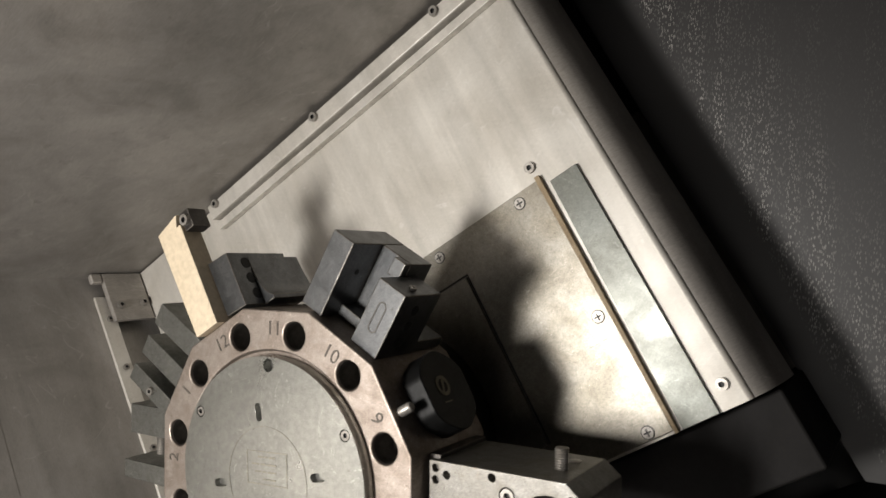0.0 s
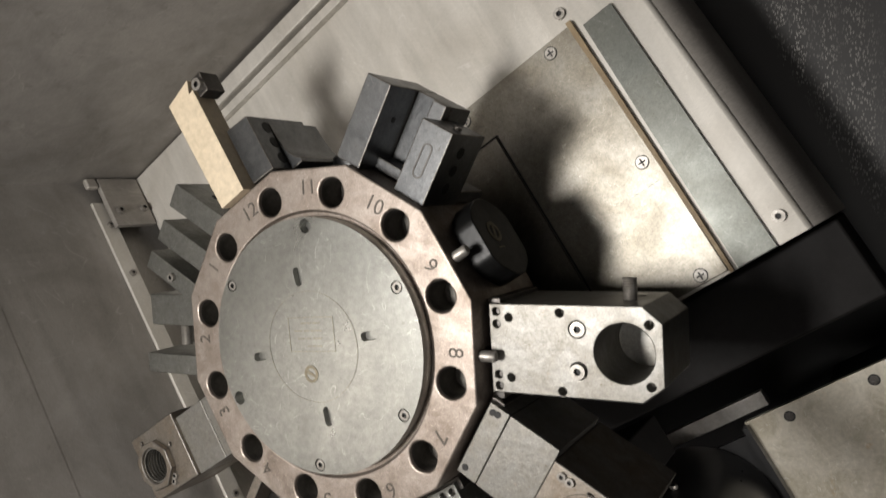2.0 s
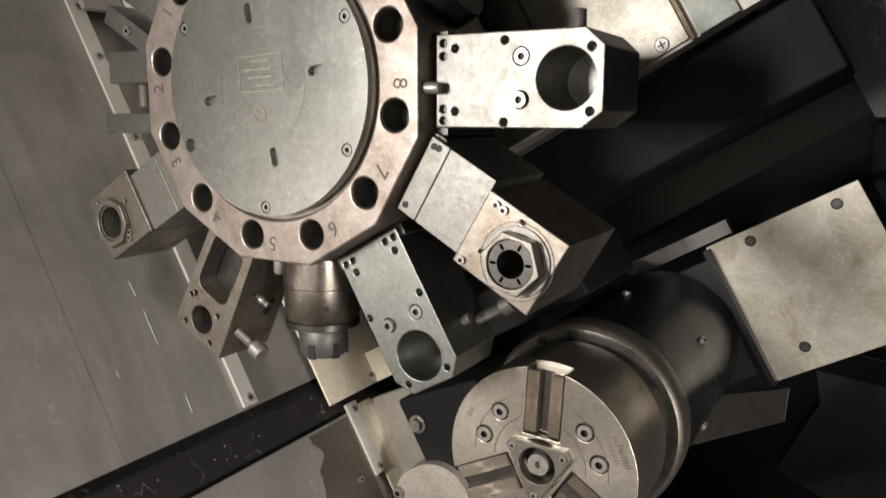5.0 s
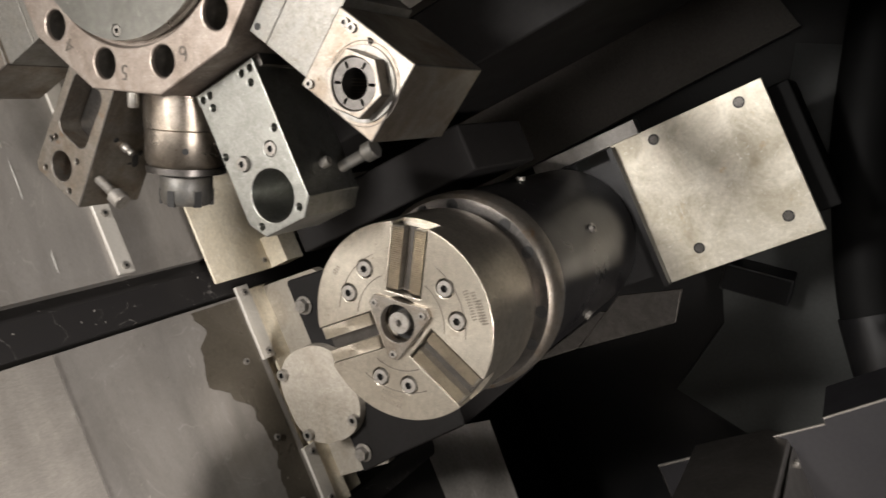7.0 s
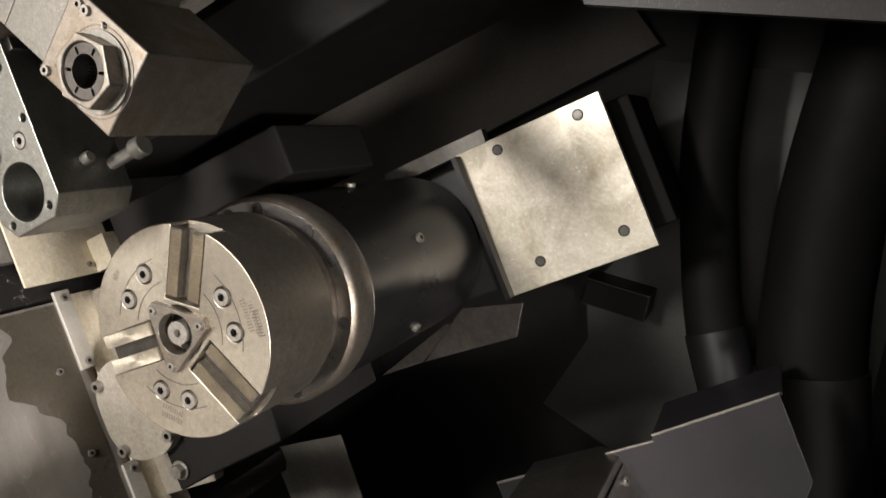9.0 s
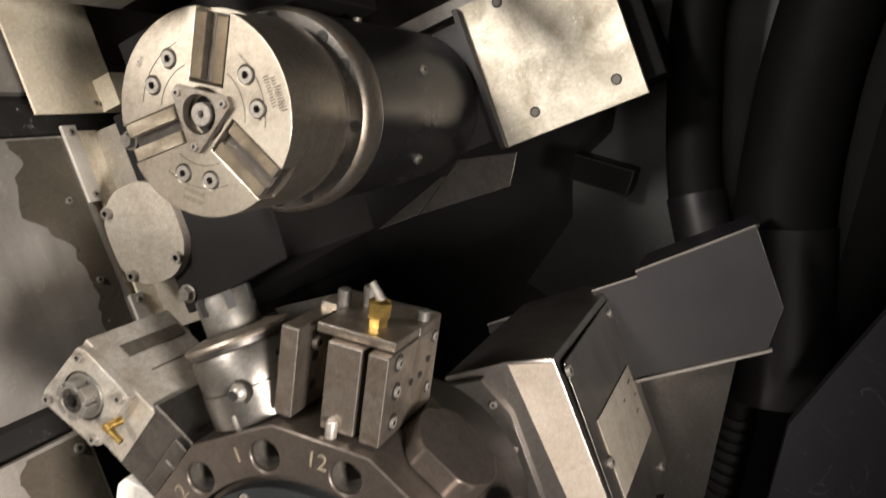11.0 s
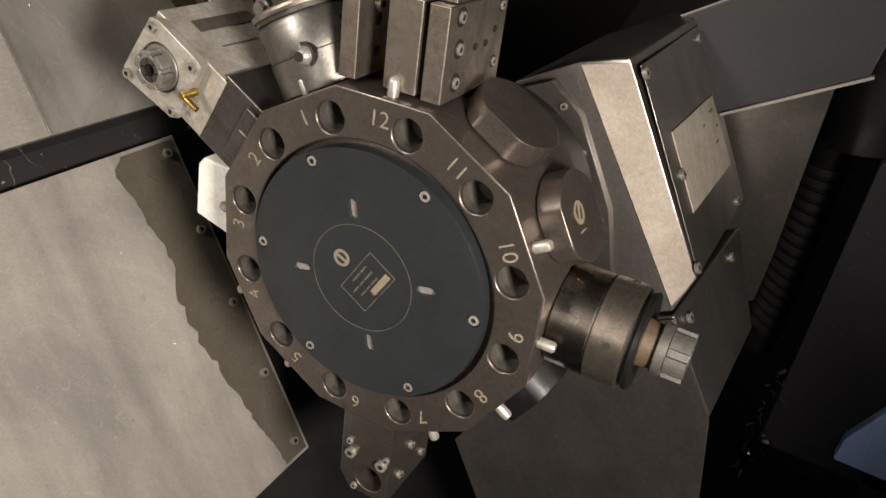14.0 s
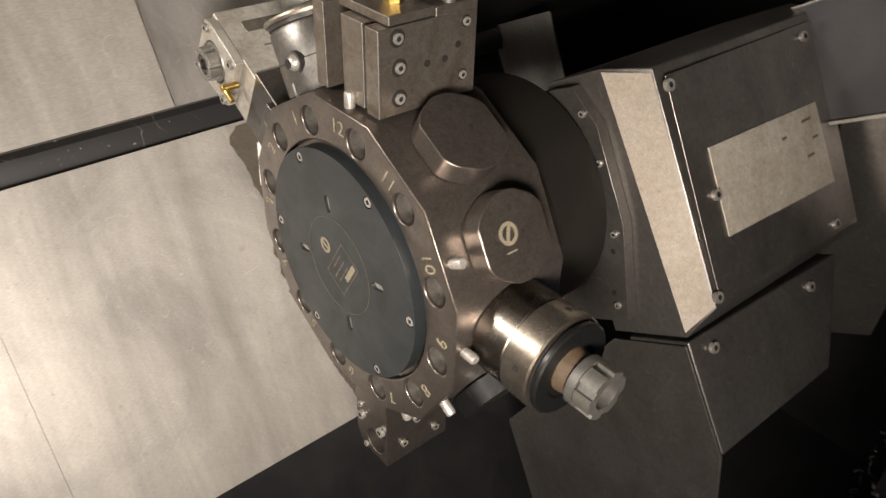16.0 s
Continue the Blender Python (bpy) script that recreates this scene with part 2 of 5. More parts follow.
BRASS = metal("brass", (0.50, 0.345, 0.11), 0.35, dirt=(0.3, 0.19, 0.05), dirt_amount=0.6, spread=60)
TAN = metal("tan_wiper", (0.30, 0.22, 0.12), 0.6, metallic=0.0, dirt=(0.2, 0.13, 0.07), dirt_amount=0.6, spread=40)
WHITE_BLOCK = metal("white_plastic", (0.72, 0.71, 0.67), 0.5, metallic=0.0, dirt=(0.5, 0.48, 0.43), dirt_amount=0.5, spread=20, pits=0.08)
BEIGE = metal("beige_lacquer", (0.62, 0.52, 0.38), 0.55, metallic=0.0, dirt=(0.5, 0.41, 0.28), dirt_amount=0.5, spread=20, bump=0.02, pits=0.08)
SCREW = metal("screw_steel", (0.42, 0.40, 0.37), 0.38, metallic=0.6, dirt=(0.15, 0.12, 0.09), dirt_amount=0.6, spread=70, random=0.5)
MARK = metal("engraved_mark", (0.10, 0.085, 0.07), 0.6, metallic=0.2, dirt=(0.06, 0.05, 0.04))
MARK_DIM = metal("dim_engraving", (0.12, 0.103, 0.075), 0.5, metallic=0.3, dirt=(0.05, 0.045, 0.035), dirt_amount=0.9, spread=90)
MARK_PALE = metal("pale_engraving", (0.25, 0.215, 0.15), 0.5, metallic=0.4, dirt=(0.18, 0.16, 0.12), dirt_amount=0.8, spread=60)
CHIP = metal("bright_chip", (0.55, 0.52, 0.46), 0.35, metallic=0.8, dirt=(0.12, 0.10, 0.08), dirt_amount=0.9, spread=60)
BLUE = metal("blue_paint", (0.33, 0.45, 0.80), 0.45, metallic=0.0, dirt=(0.20, 0.27, 0.45), pits=0.08)
RUBBER = metal("black_rubber", (0.007, 0.007, 0.007), 0.6, metallic=0.0, spec=0.1, dirt=(0.010, 0.010, 0.010), pits=0.08)


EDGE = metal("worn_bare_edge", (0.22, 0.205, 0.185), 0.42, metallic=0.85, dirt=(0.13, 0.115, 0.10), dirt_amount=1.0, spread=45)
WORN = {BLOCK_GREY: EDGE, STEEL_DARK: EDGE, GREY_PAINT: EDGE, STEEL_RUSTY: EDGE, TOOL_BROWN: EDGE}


def splashed():
    """Dark paint with dried coolant droplets, thickest in a broad slanting patch."""
    def build(nt, b):
        L = nt.links.new
        co = nt.nodes.new("ShaderNodeTexCoord")
        mp = nt.nodes.new("ShaderNodeMapping")
        mp.inputs["Scale"].default_value = (1, 1, 0.35)
        L(co.outputs["Object"], mp.inputs["Vector"])
        cells = node(nt, "ShaderNodeTexVoronoi", Scale=520.0)
        L(mp.outputs[0], cells.inputs["Vector"])
        drops = ramp(nt, cells.outputs["Distance"], [(0.24, 1.0), (0.42, 0.0)])
        area = node(nt, "ShaderNodeTexNoise", Scale=3.6, Detail=8.0, Roughness=0.8)
        L(co.outputs["Object"], area.inputs["Vector"])
        cloud = ramp(nt, area.outputs[0], [(0.38, 0.0), (0.56, 1.0)])
        across = nt.nodes.new("ShaderNodeVectorMath")
        across.operation = "DOT_PRODUCT"
        L(co.outputs["Object"], across.inputs[0])
        across.inputs[1].default_value = (0.897, 0.0, 0.443)
        wave = node(nt, "ShaderNodeMath", operation="MULTIPLY_ADD")
        L(area.outputs[0], wave.inputs[0])
        wave.inputs[1].default_value = 0.06
        L(across.outputs["Value"], wave.inputs[2])
        span = nt.nodes.new("ShaderNodeMapRange")
        L(wave.outputs[0], span.inputs[0])
        span.inputs[1].default_value, span.inputs[2].default_value = 0.58, 0.78
        belt = ramp(nt, span.outputs[0], [(0.10, 0.0), (0.19, 1.0), (0.34, 0.55), (0.75, 0.06)])
        both = node(nt, "ShaderNodeMath", operation="MULTIPLY")
        L(cloud, both.inputs[0])
        L(belt, both.inputs[1])
        where = both.outputs[0]
        runs = nt.nodes.new("ShaderNodeMapping")
        runs.inputs["Scale"].default_value = (60, 60, 2)
        L(co.outputs["Object"], runs.inputs["Vector"])
        streak = node(nt, "ShaderNodeTexNoise", Scale=1.0, Detail=2.0)
        L(runs.outputs[0], streak.inputs["Vector"])
        lines = ramp(nt, streak.outputs[0], [(0.42, 0.25), (0.60, 1.0)])
        m1 = node(nt, "ShaderNodeMath", operation="MULTIPLY")
        L(drops, m1.inputs[0])
        L(where, m1.inputs[1])
        m2 = node(nt, "ShaderNodeMath", operation="MULTIPLY")
        L(m1.outputs[0], m2.inputs[0])
        L(lines, m2.inputs[1])
        mix = node(nt, "ShaderNodeMix", blend="MIX")
        L(m2.outputs[0], mix.inputs[0])
        mix.inputs[6].default_value, mix.inputs[7].default_value = (0.021, 0.0195, 0.019, 1), (0.42, 0.40, 0.37, 1)
        L(mix.outputs[2], b.inputs["Base Color"])
        b.inputs["Roughness"].default_value = 0.5
    return shader("splashed_paint", build)


# near-black tone of the turret necks
NECK_BLACK = metal("near_black_casting", (0.016, 0.014, 0.012), 0.45, metallic=0.5, dirt=(0.02, 0.017, 0.014), dirt_amount=0.7, spread=14)
DOOR_PAINT = metal("blue_black_door_paint", (0.017, 0.0163, 0.021), 0.5, metallic=0.0, dirt=(0.013, 0.012, 0.014), dirt_amount=0.6, spread=6, spec=0.3, scratch=0.5, pits=0.1)
GUARD = splashed()
GUARD_BROWN = metal("brown_grey_guard_paint", (0.21, 0.19, 0.17), 0.55, metallic=0.0, dirt=(0.14, 0.125, 0.11), dirt_amount=0.7, spread=5, spec=0.3)
OIL_FILM = metal("oil_wet_steel", (0.11, 0.096, 0.076), 0.30, metallic=0.25, dirt=(0.075, 0.064, 0.048), dirt_amount=0.8, spread=11, bump=0.03)
BORE_STEEL = metal("bore_lining_steel", (0.13, 0.12, 0.105), 0.5, metallic=0.5, dirt=(0.035, 0.03, 0.026), dirt_amount=0.9, spread=45)


def scuffed():
    """Black painted way cover with pale scratches and chips."""
    def build(nt, b):
        L = nt.links.new
        co = nt.nodes.new("ShaderNodeTexCoord")
        lines = node(nt, "ShaderNodeTexNoise", Scale=7.0, Detail=3.0, Roughness=0.5, Distortion=2.5)
        L(co.outputs["Object"], lines.inputs["Vector"])
        thin = ramp(nt, lines.outputs[0], [(0.495, 0.0), (0.500, 1.0), (0.505, 0.0)])
        patch = node(nt, "ShaderNodeTexNoise", Scale=16.0, Detail=5.0, Roughness=0.7)
        L(co.outputs["Object"], patch.inputs["Vector"])
        some = ramp(nt, patch.outputs[0], [(0.5, 0.0), (0.62, 0.8)])
        chips = node(nt, "ShaderNodeTexNoise", Scale=120.0, Detail=2.0)
        L(co.outputs["Object"], chips.inputs["Vector"])
        chip = ramp(nt, chips.outputs[0], [(0.72, 0.0), (0.76, 0.8)])
        m1 = node(nt, "ShaderNodeMath", operation="MULTIPLY")
        L(thin, m1.inputs[0])
        L(some, m1.inputs[1])
        m2 = node(nt, "ShaderNodeMath", operation="MAXIMUM")
        L(m1.outputs[0], m2.inputs[0])
        L(chip, m2.inputs[1])
        mix = node(nt, "ShaderNodeMix", blend="MIX")
        L(m2.outputs[0], mix.inputs[0])
        mix.inputs[6].default_value, mix.inputs[7].default_value = (0.016, 0.015, 0.015, 1), (0.32, 0.30, 0.28, 1)
        L(mix.outputs[2], b.inputs["Base Color"])
        b.inputs["Roughness"].default_value = 0.38
    return shader("scuffed_black_paint", build)


SCUFFED = scuffed()

# ---- building helpers ----
def thing(name, m, label, category, group="", kind=""):
    """An Empty that carries the parts of one thing."""
    ob = new(name)
    ob.empty_display_size = 0.02
    ob.matrix_world = m
    return tagged(ob, label, category, group, kind)


def mesh_of(name, bm, material, angle=35):
    bmesh.ops.remove_doubles(bm, verts=bm.verts, dist=1e-6)
    bmesh.ops.recalc_face_normals(bm, faces=bm.faces)
    me = bpy.data.meshes.new(name)
    bm.to_mesh(me)
    bm.free()
    me.materials.append(material)
    for p in me.polygons:
        p.use_smooth = True
    me.set_sharp_from_angle(angle=radians(angle))
    return me


def part(name, bm, material, parent=None, label="", bevel=0.0, m=None):
    """Links a bmesh, or a finished mesh, as one object under a thing or a part."""
    me = mesh_of(name, bm, material) if isinstance(bm, bmesh.types.BMesh) else bm
    ob = new(name, me)
    if parent:
        ob.parent = parent
    if m is not None:
        ob.matrix_basis = m
    if bevel:
        mod = ob.modifiers.new("bevel", "BEVEL")
        mod.width, mod.segments, mod.limit_method, mod.angle_limit, mod.harden_normals = bevel, 2, "ANGLE", radians(40), True
        mod.use_clamp_overlap = True
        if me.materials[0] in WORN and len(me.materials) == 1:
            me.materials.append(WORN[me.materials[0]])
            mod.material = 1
    return tagged(ob, label)


def box(x0, x1, y0, y1, z0, z1, bm=None):
    bm = bm or bmesh.new()
    v = [bm.verts.new((x, y, z)) for x in (x0, x1) for y in (y0, y1) for z in (z0, z1)]
    for f in ((0, 1, 3, 2), (4, 6, 7, 5), (0, 4, 5, 1), (2, 3, 7, 6), (0, 2, 6, 4), (1, 5, 7, 3)):
        bm.faces.new([v[i] for i in f])
    return bm


def ring(cx, cz, r, n=32, turn=0.0):
    return [(cx + r * math.cos(math.tau * i / n + turn), cz + r * math.sin(math.tau * i / n + turn)) for i in range(n)]


def rounded(x0, x1, z0, z1, r, n=5):
    pts = []
    for cx, cz, a in ((x1 - r, z1 - r, 0), (x0 + r, z1 - r, 90), (x0 + r, z0 + r, 180), (x1 - r, z0 + r, 270)):
        pts += [(cx + r * math.cos(radians(a + 90 * i / n)), cz + r * math.sin(radians(a + 90 * i / n))) for i in range(n + 1)]
    return pts


def slot(cx, cz, length, width, degrees):
    c, s = math.cos(radians(degrees)), math.sin(radians(degrees))
    return [(cx + x * c - z * s, cz + x * s + z * c) for x, z in rounded(-length / 2, length / 2, -width / 2, width / 2, width / 2 - 1e-5)]


def turned(pts, degrees):
    c, s = math.cos(radians(degrees)), math.sin(radians(degrees))
    return [(x * c - z * s, x * s + z * c) for x, z in pts]


def within(p, loop):
    """Whether the point lies inside the loop."""
    inside = False
    for (x0, z0), (x1, z1) in zip(loop, loop[1:] + loop[:1]):
        if (z0 > p[1]) != (z1 > p[1]) and p[0] < x0 + (p[1] - z0) * (x1 - x0) / (z1 - z0):
            inside = not inside
    return inside


def plate(outline, y0, y1, holes=(), bm=None):
    """A plate with its outline in x and z, from y0 (in front) to y1. holes: (loop, depth) with depth None for a hole right through."""
    bm = bm or bmesh.new()

    def face(loops, y):
        pts, edges = [], []
        for loop in loops:
            k = len(pts)
            pts += [Vector(p) for p in loop]
            edges += [(k + i, k + (i + 1) % len(loop)) for i in range(len(loop))]
        vs, _, fs, *_ = geometry.delaunay_2d_cdt(pts, edges, [], 0, 1e-7)
        bv = [bm.verts.new((p[0], y, p[1])) for p in vs]
        for f in fs:
            mid = sum((vs[i] for i in f), Vector((0, 0))) / len(f)
            if within(mid, loops[0]) and not any(within(mid, h) for h in loops[1:]):
                bm.faces.new([bv[i] for i in f])

    def sides(loop, ya, yb):
        a, b = [bm.verts.new((x, ya, z)) for x, z in loop], [bm.verts.new((x, yb, z)) for x, z in loop]
        for i in range(len(loop)):
            j = (i + 1) % len(loop)
            bm.faces.new((a[i], a[j], b[j], b[i]))
        return b

    face([outline] + [h for h, _ in holes], y0)
    face([outline] + [h for h, d in holes if d is None], y1)
    sides(outline, y0, y1)
    for loop, d in holes:
        end = sides(loop, y0, y1 if d is None else y0 + d)
        if d is not None:
            bm.faces.new(end)
    return bm


def loft(rows, bm=None):
    """A closed body through outlines of equal count: rows of (outline in x and z, y)."""
    bm = bm or bmesh.new()
    made = [[bm.verts.new((x, y, z)) for x, z in outline] for outline, y in rows]
    for p, q in zip(made, made[1:]):
        for i in range(len(p)):
            j = (i + 1) % len(p)
            bm.faces.new((p[i], p[j], q[j], q[i]))
    bm.faces.new(made[0])
    bm.faces.new(made[-1])
    return bm


AXES = {"x": pose(0, 0, 0, 0, 90, 0), "y": pose(0, 0, 0, -90, 0, 0), "z": Matrix.Identity(4)}


def lathe(profile, axis="y", at=(0, 0, 0), n=40, bm=None, turn=0.0):
    """A turned body: profile of (along the axis, radius), closed at its ends where the radius is 0."""
    bm = bm or bmesh.new()
    m = Matrix.Translation(at) @ AXES[axis]
    rows = []
    for h, r in profile:
        if r < 1e-6:
            rows.append([bm.verts.new(m @ Vector((0, 0, h)))])
        else:
            rows.append([bm.verts.new(m @ Vector((r * math.cos(math.tau * i / n + turn), r * math.sin(math.tau * i / n + turn), h))) for i in range(n)])
    for p, q in zip(rows, rows[1:]):
        for i in range(n):
            j = (i + 1) % n
            vs = [p[i % len(p)], p[j % len(p)], q[j % len(q)], q[i % len(q)]]
            vs = list(dict.fromkeys(vs))
            if len(vs) > 2:
                bm.faces.new(vs)
    return bm


def rod(h0, h1, r, axis="y", at=(0, 0, 0), n=32, edge=0.0, bm=None):
    e = edge
    prof = [(h0, 0), (h0, r - e), (h0 + e, r), (h1 - e, r), (h1, r - e), (h1, 0)] if e else [(h0, 0), (h0, r), (h1, r), (h1, 0)]
    return lathe(prof, axis, at, n, bm)


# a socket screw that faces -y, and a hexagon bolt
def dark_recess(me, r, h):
    """Paints the faces inside a screw's recess near black, for the shade there."""
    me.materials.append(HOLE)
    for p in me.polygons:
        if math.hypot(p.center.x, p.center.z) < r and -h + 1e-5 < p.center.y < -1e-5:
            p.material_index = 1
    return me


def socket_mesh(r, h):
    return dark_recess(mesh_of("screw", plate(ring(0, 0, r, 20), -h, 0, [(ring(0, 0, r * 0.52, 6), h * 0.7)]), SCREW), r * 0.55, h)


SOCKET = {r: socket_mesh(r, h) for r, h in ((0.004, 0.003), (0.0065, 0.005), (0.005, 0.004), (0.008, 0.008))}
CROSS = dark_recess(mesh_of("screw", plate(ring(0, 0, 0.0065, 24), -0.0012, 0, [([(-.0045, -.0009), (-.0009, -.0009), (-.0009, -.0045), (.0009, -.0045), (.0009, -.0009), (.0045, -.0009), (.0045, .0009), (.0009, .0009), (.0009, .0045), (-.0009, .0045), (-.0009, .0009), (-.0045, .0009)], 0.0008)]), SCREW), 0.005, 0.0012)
HEXBOLT = mesh_of("bolt", lathe([(-0.010, 0), (-0.010, 0.0095), (-0.0085, 0.0105), (0, 0.0105)], "y", n=6, bm=rod(-0.0015, 0, 0.0135, n=24)), SCREW)
PIN = mesh_of("locating_pin", lathe([(0, 0.0052), (0.013, 0.0052), (0.015, 0.004), (0.015, 0)], "x", n=16), SCREW)
FACE_A = pose(0, 0, 0, 0, 0, 90)      # turns what faces -y to face +x
# flat near-black disc in place of a small shaded bore
DOT = mesh_of("bore", rod(-0.0006, 0.0, 0.0032, n=14), HOLE)


def screw(mesh, parent, x, y, z, turn=None, name="screw"):
    m = Matrix.Translation((x, y, z))
    return part(name, mesh, None, parent, m=m @ turn if turn is not None else m)


def text_mesh(words, size, material, depth=0.0004):
    cu = bpy.data.curves.new("text", "FONT")
    cu.body, cu.size, cu.align_x, cu.align_y, cu.extrude, cu.offset = words, size, "CENTER", "CENTER", depth, -size * 0.008
    ob = bpy.data.objects.new("text", cu)
    scene.collection.objects.link(ob)
    me = bpy.data.meshes.new_from_object(ob.evaluated_get(bpy.context.evaluated_depsgraph_get()))
    bpy.data.objects.remove(ob)
    me.materials.clear()
    me.materials.append(material)
    return me


def thread(r, x0, x1, axis, at, bm=None, pitch=0.0022):
    prof, h, k = [(x0, 0)], x0, 0
    while h < x1:
        prof.append((h, r if k % 2 else r * 0.86))
        h += pitch / 2
        k += 1
    return lathe(prof + [(x1, r * 0.8), (x1, 0)], axis, at, 20, bm)


# ---- the setting: bed covers, guards and walls ----
def panel(name, m, bm, material, label, category="panel", bevel=0.0):
    ob = part(name, bm, material, bevel=bevel, m=m)
    return tagged(ob, label, category, kind="structure")


WALL_A = -0.40
# the slanting bed covers: three bands with two dark ways between them
panel("wall_bed_upper_sheet", BED, box(WALL_A - 0.03, WALL_A + 0.0004, -0.9, 0.527, 0.187, 0.90), SHEET_OLD, "oily grey telescopic sheet over the upper guideway")
upper_wall = panel("wall_bed_upper", BED, box(WALL_A - 0.03, WALL_A, 0.5272, 0.735, 0.187, 0.90), SHEET_OLD, "oily grey sheet-metal bed cover above the guideway")
panel("wall_bed_upper_end", BED, box(WALL_A - 0.03, WALL_A - 0.010, 0.735, 1.7, 0.187, 0.90), SHEET_OLD, "grey sheet-metal cover behind the upper strip", bevel=0.001)
middle_wall = panel("wall_bed_middle", BED, box(WALL_A - 0.03, WALL_A, 0.59, 0.905, -0.236, 0.117), SHEET_OLD, "oily grey sheet-metal bed cover with an end strip", bevel=0.001)
panel("wall_bed_middle_sheet", BED, box(WALL_A - 0.03, WALL_A + 0.003, -0.9, 0.588, -0.236, 0.117), SHEET, "pale stainless telescopic bed cover with a seam", bevel=0.001)
panel("wall_bed_middle_end", BED, box(WALL_A - 0.03, WALL_A - 0.008, 0.905, 1.0, -0.236, 0.117), SHEET_CREAM, "yellowed sheet behind the end of the middle cover")
lower_wall = panel("wall_bed_lower", BED, box(WALL_A - 0.03, WALL_A, 0.275, 0.755, -0.787, -0.28), SHEET, "stained stainless lower bed cover with a bolted edge", bevel=0.001)
panel("wall_bed_lower_sheet", BED, box(WALL_A - 0.03, WALL_A + 0.0004, -0.9, 0.2748, -0.787, -0.28), SHEET, "pale stainless lower bed cover with a seam")
panel("wall_bed_back", BED, box(WALL_A - 0.08, WALL_A - 0.04, -0.9, 1.75, -1.2, 1.2), BLACK_PAINT, "black wall behind the bed covers")
panel("guideway_upper", BED, plate([(-0.44, 0.112), (-0.425, 0.112), (-0.410, 0.125), (-0.410, 0.168), (-0.43, 0.192), (-0.44, 0.192)], -0.9, 1.7), SCUFFED, "dark scratched guideway between two bed covers", "guideway")
panel("guideway_lower", BED, plate([(-0.44, -0.285), (-0.425, -0.285), (-0.418, -0.27), (-0.418, -0.246), (-0.43, -0.23), (-0.44, -0.23)], -0.9, 1.7), SCUFFED, "dark guideway between two bed covers", "guideway")
for y, b, long, lean in ((0.6265, 0.391, 0.026, -4), (0.629, 0.335, 0.05, 1), (0.636, 0.223, 0.036, 4), (0.56, 0.29, 0.010, -10)):
    part("scratch", plate([(-0.0004, -long / 2), (0.0004, -long / 2), (0.0008, 0), (0.0003, long / 2), (-0.0005, long / 4)], -0.0003, 0), WHITE_BLOCK, upper_wall, m=Matrix.Translation((WALL_A + 0.0005, y, b)) @ pose(0, 0, 0, lean, 0, 90))


def stain(parent, a, edge, far, seed, name="oil_stain"):
    """A thin film of oil on a bed cover: a ragged edge through (y, b) points, filled to y = far."""
    pts = []
    for (y0, b0), (y1, b1) in zip(edge, edge[1:]):
        n = max(3, int(math.hypot(y1 - y0, b1 - b0) / 0.006))
        for i in range(n):
            t = i / n
            u = t * t * (3 - 2 * t)
            b = b0 + (b1 - b0) * t
            pts.append((y0 + (y1 - y0) * u + 0.007 * noise.noise((b * 55, seed, 0)) + 0.003 * noise.noise((b * 190, 0, seed)), b))
    pts += [edge[-1], (far, edge[-1][1]), (far, edge[0][1])]
    part(name, plate(pts, -0.0003, 0.0), OIL_FILM, parent, m=Matrix.Translation((a, 0, 0)) @ pose(0, 0, 0, 0, 0, 90))


stain(lower_wall, WALL_A + 0.0004, [(0.664, -0.285), (0.647, -0.302), (0.661, -0.37), (0.671, -0.434), (0.654, -0.485), (0.655, -0.53), (0.666, -0.60), (0.682, -0.67), (0.704, -0.782)], 0.750, 3)
stain(middle_wall, WALL_A + 0.0004, [(0.800, 0.113), (0.812, 0.085), (0.790, 0.045), (0.782, 0.012), (0.815, -0.022), (0.842, -0.045), (0.850, -0.12), (0.838, -0.17), (0.845, -0.232)], 0.892, 8)
# unseen strip added to cut off light above the bed cover
panel("door_header", BED, box(0.60, 0.62, -0.9, 1.6, 0.832, 0.905), DARK_PAINT, "unseen dark strip that cuts off light from above", "door frame")
panel("ceiling", BED, box(-0.48, 0.62, -0.9, 0.835, 0.897, 0.93), SHEET_OLD, "dull grey sheet-metal roof of the work space", "ceiling")
panel("wall_headstock", BED, box(-0.48, 1.5, 1.70, 1.74, -1.6, 1.3), BLACK_PAINT, "black end wall behind the spindle", "wall")
panel("wall_tail", pose(0, 0, 0), box(-1.5, 2.2, -1.34, -1.30, -0.3, 2.6), GREY_PAINT, "dark grey wall behind the camera", "wall")
panel("wall_front", pose(0, 0, 0), box(2.0, 2.05, -1.3, 2.4, -0.3, 2.6), GREY_PAINT, "dark grey wall on the operator's side", "wall")
panel("floor", pose(0, 0, 0), box(-1.6, 2.2, -1.4, 2.4, -0.32, -0.3), BLACK_PAINT, "black floor of the chip tray", "floor")
panel("roof", pose(0, 0, 0), box(-1.6, 2.2, -1.4, 2.4, 2.6, 2.63), GREY_PAINT, "dark grey roof over the machine", "ceiling")
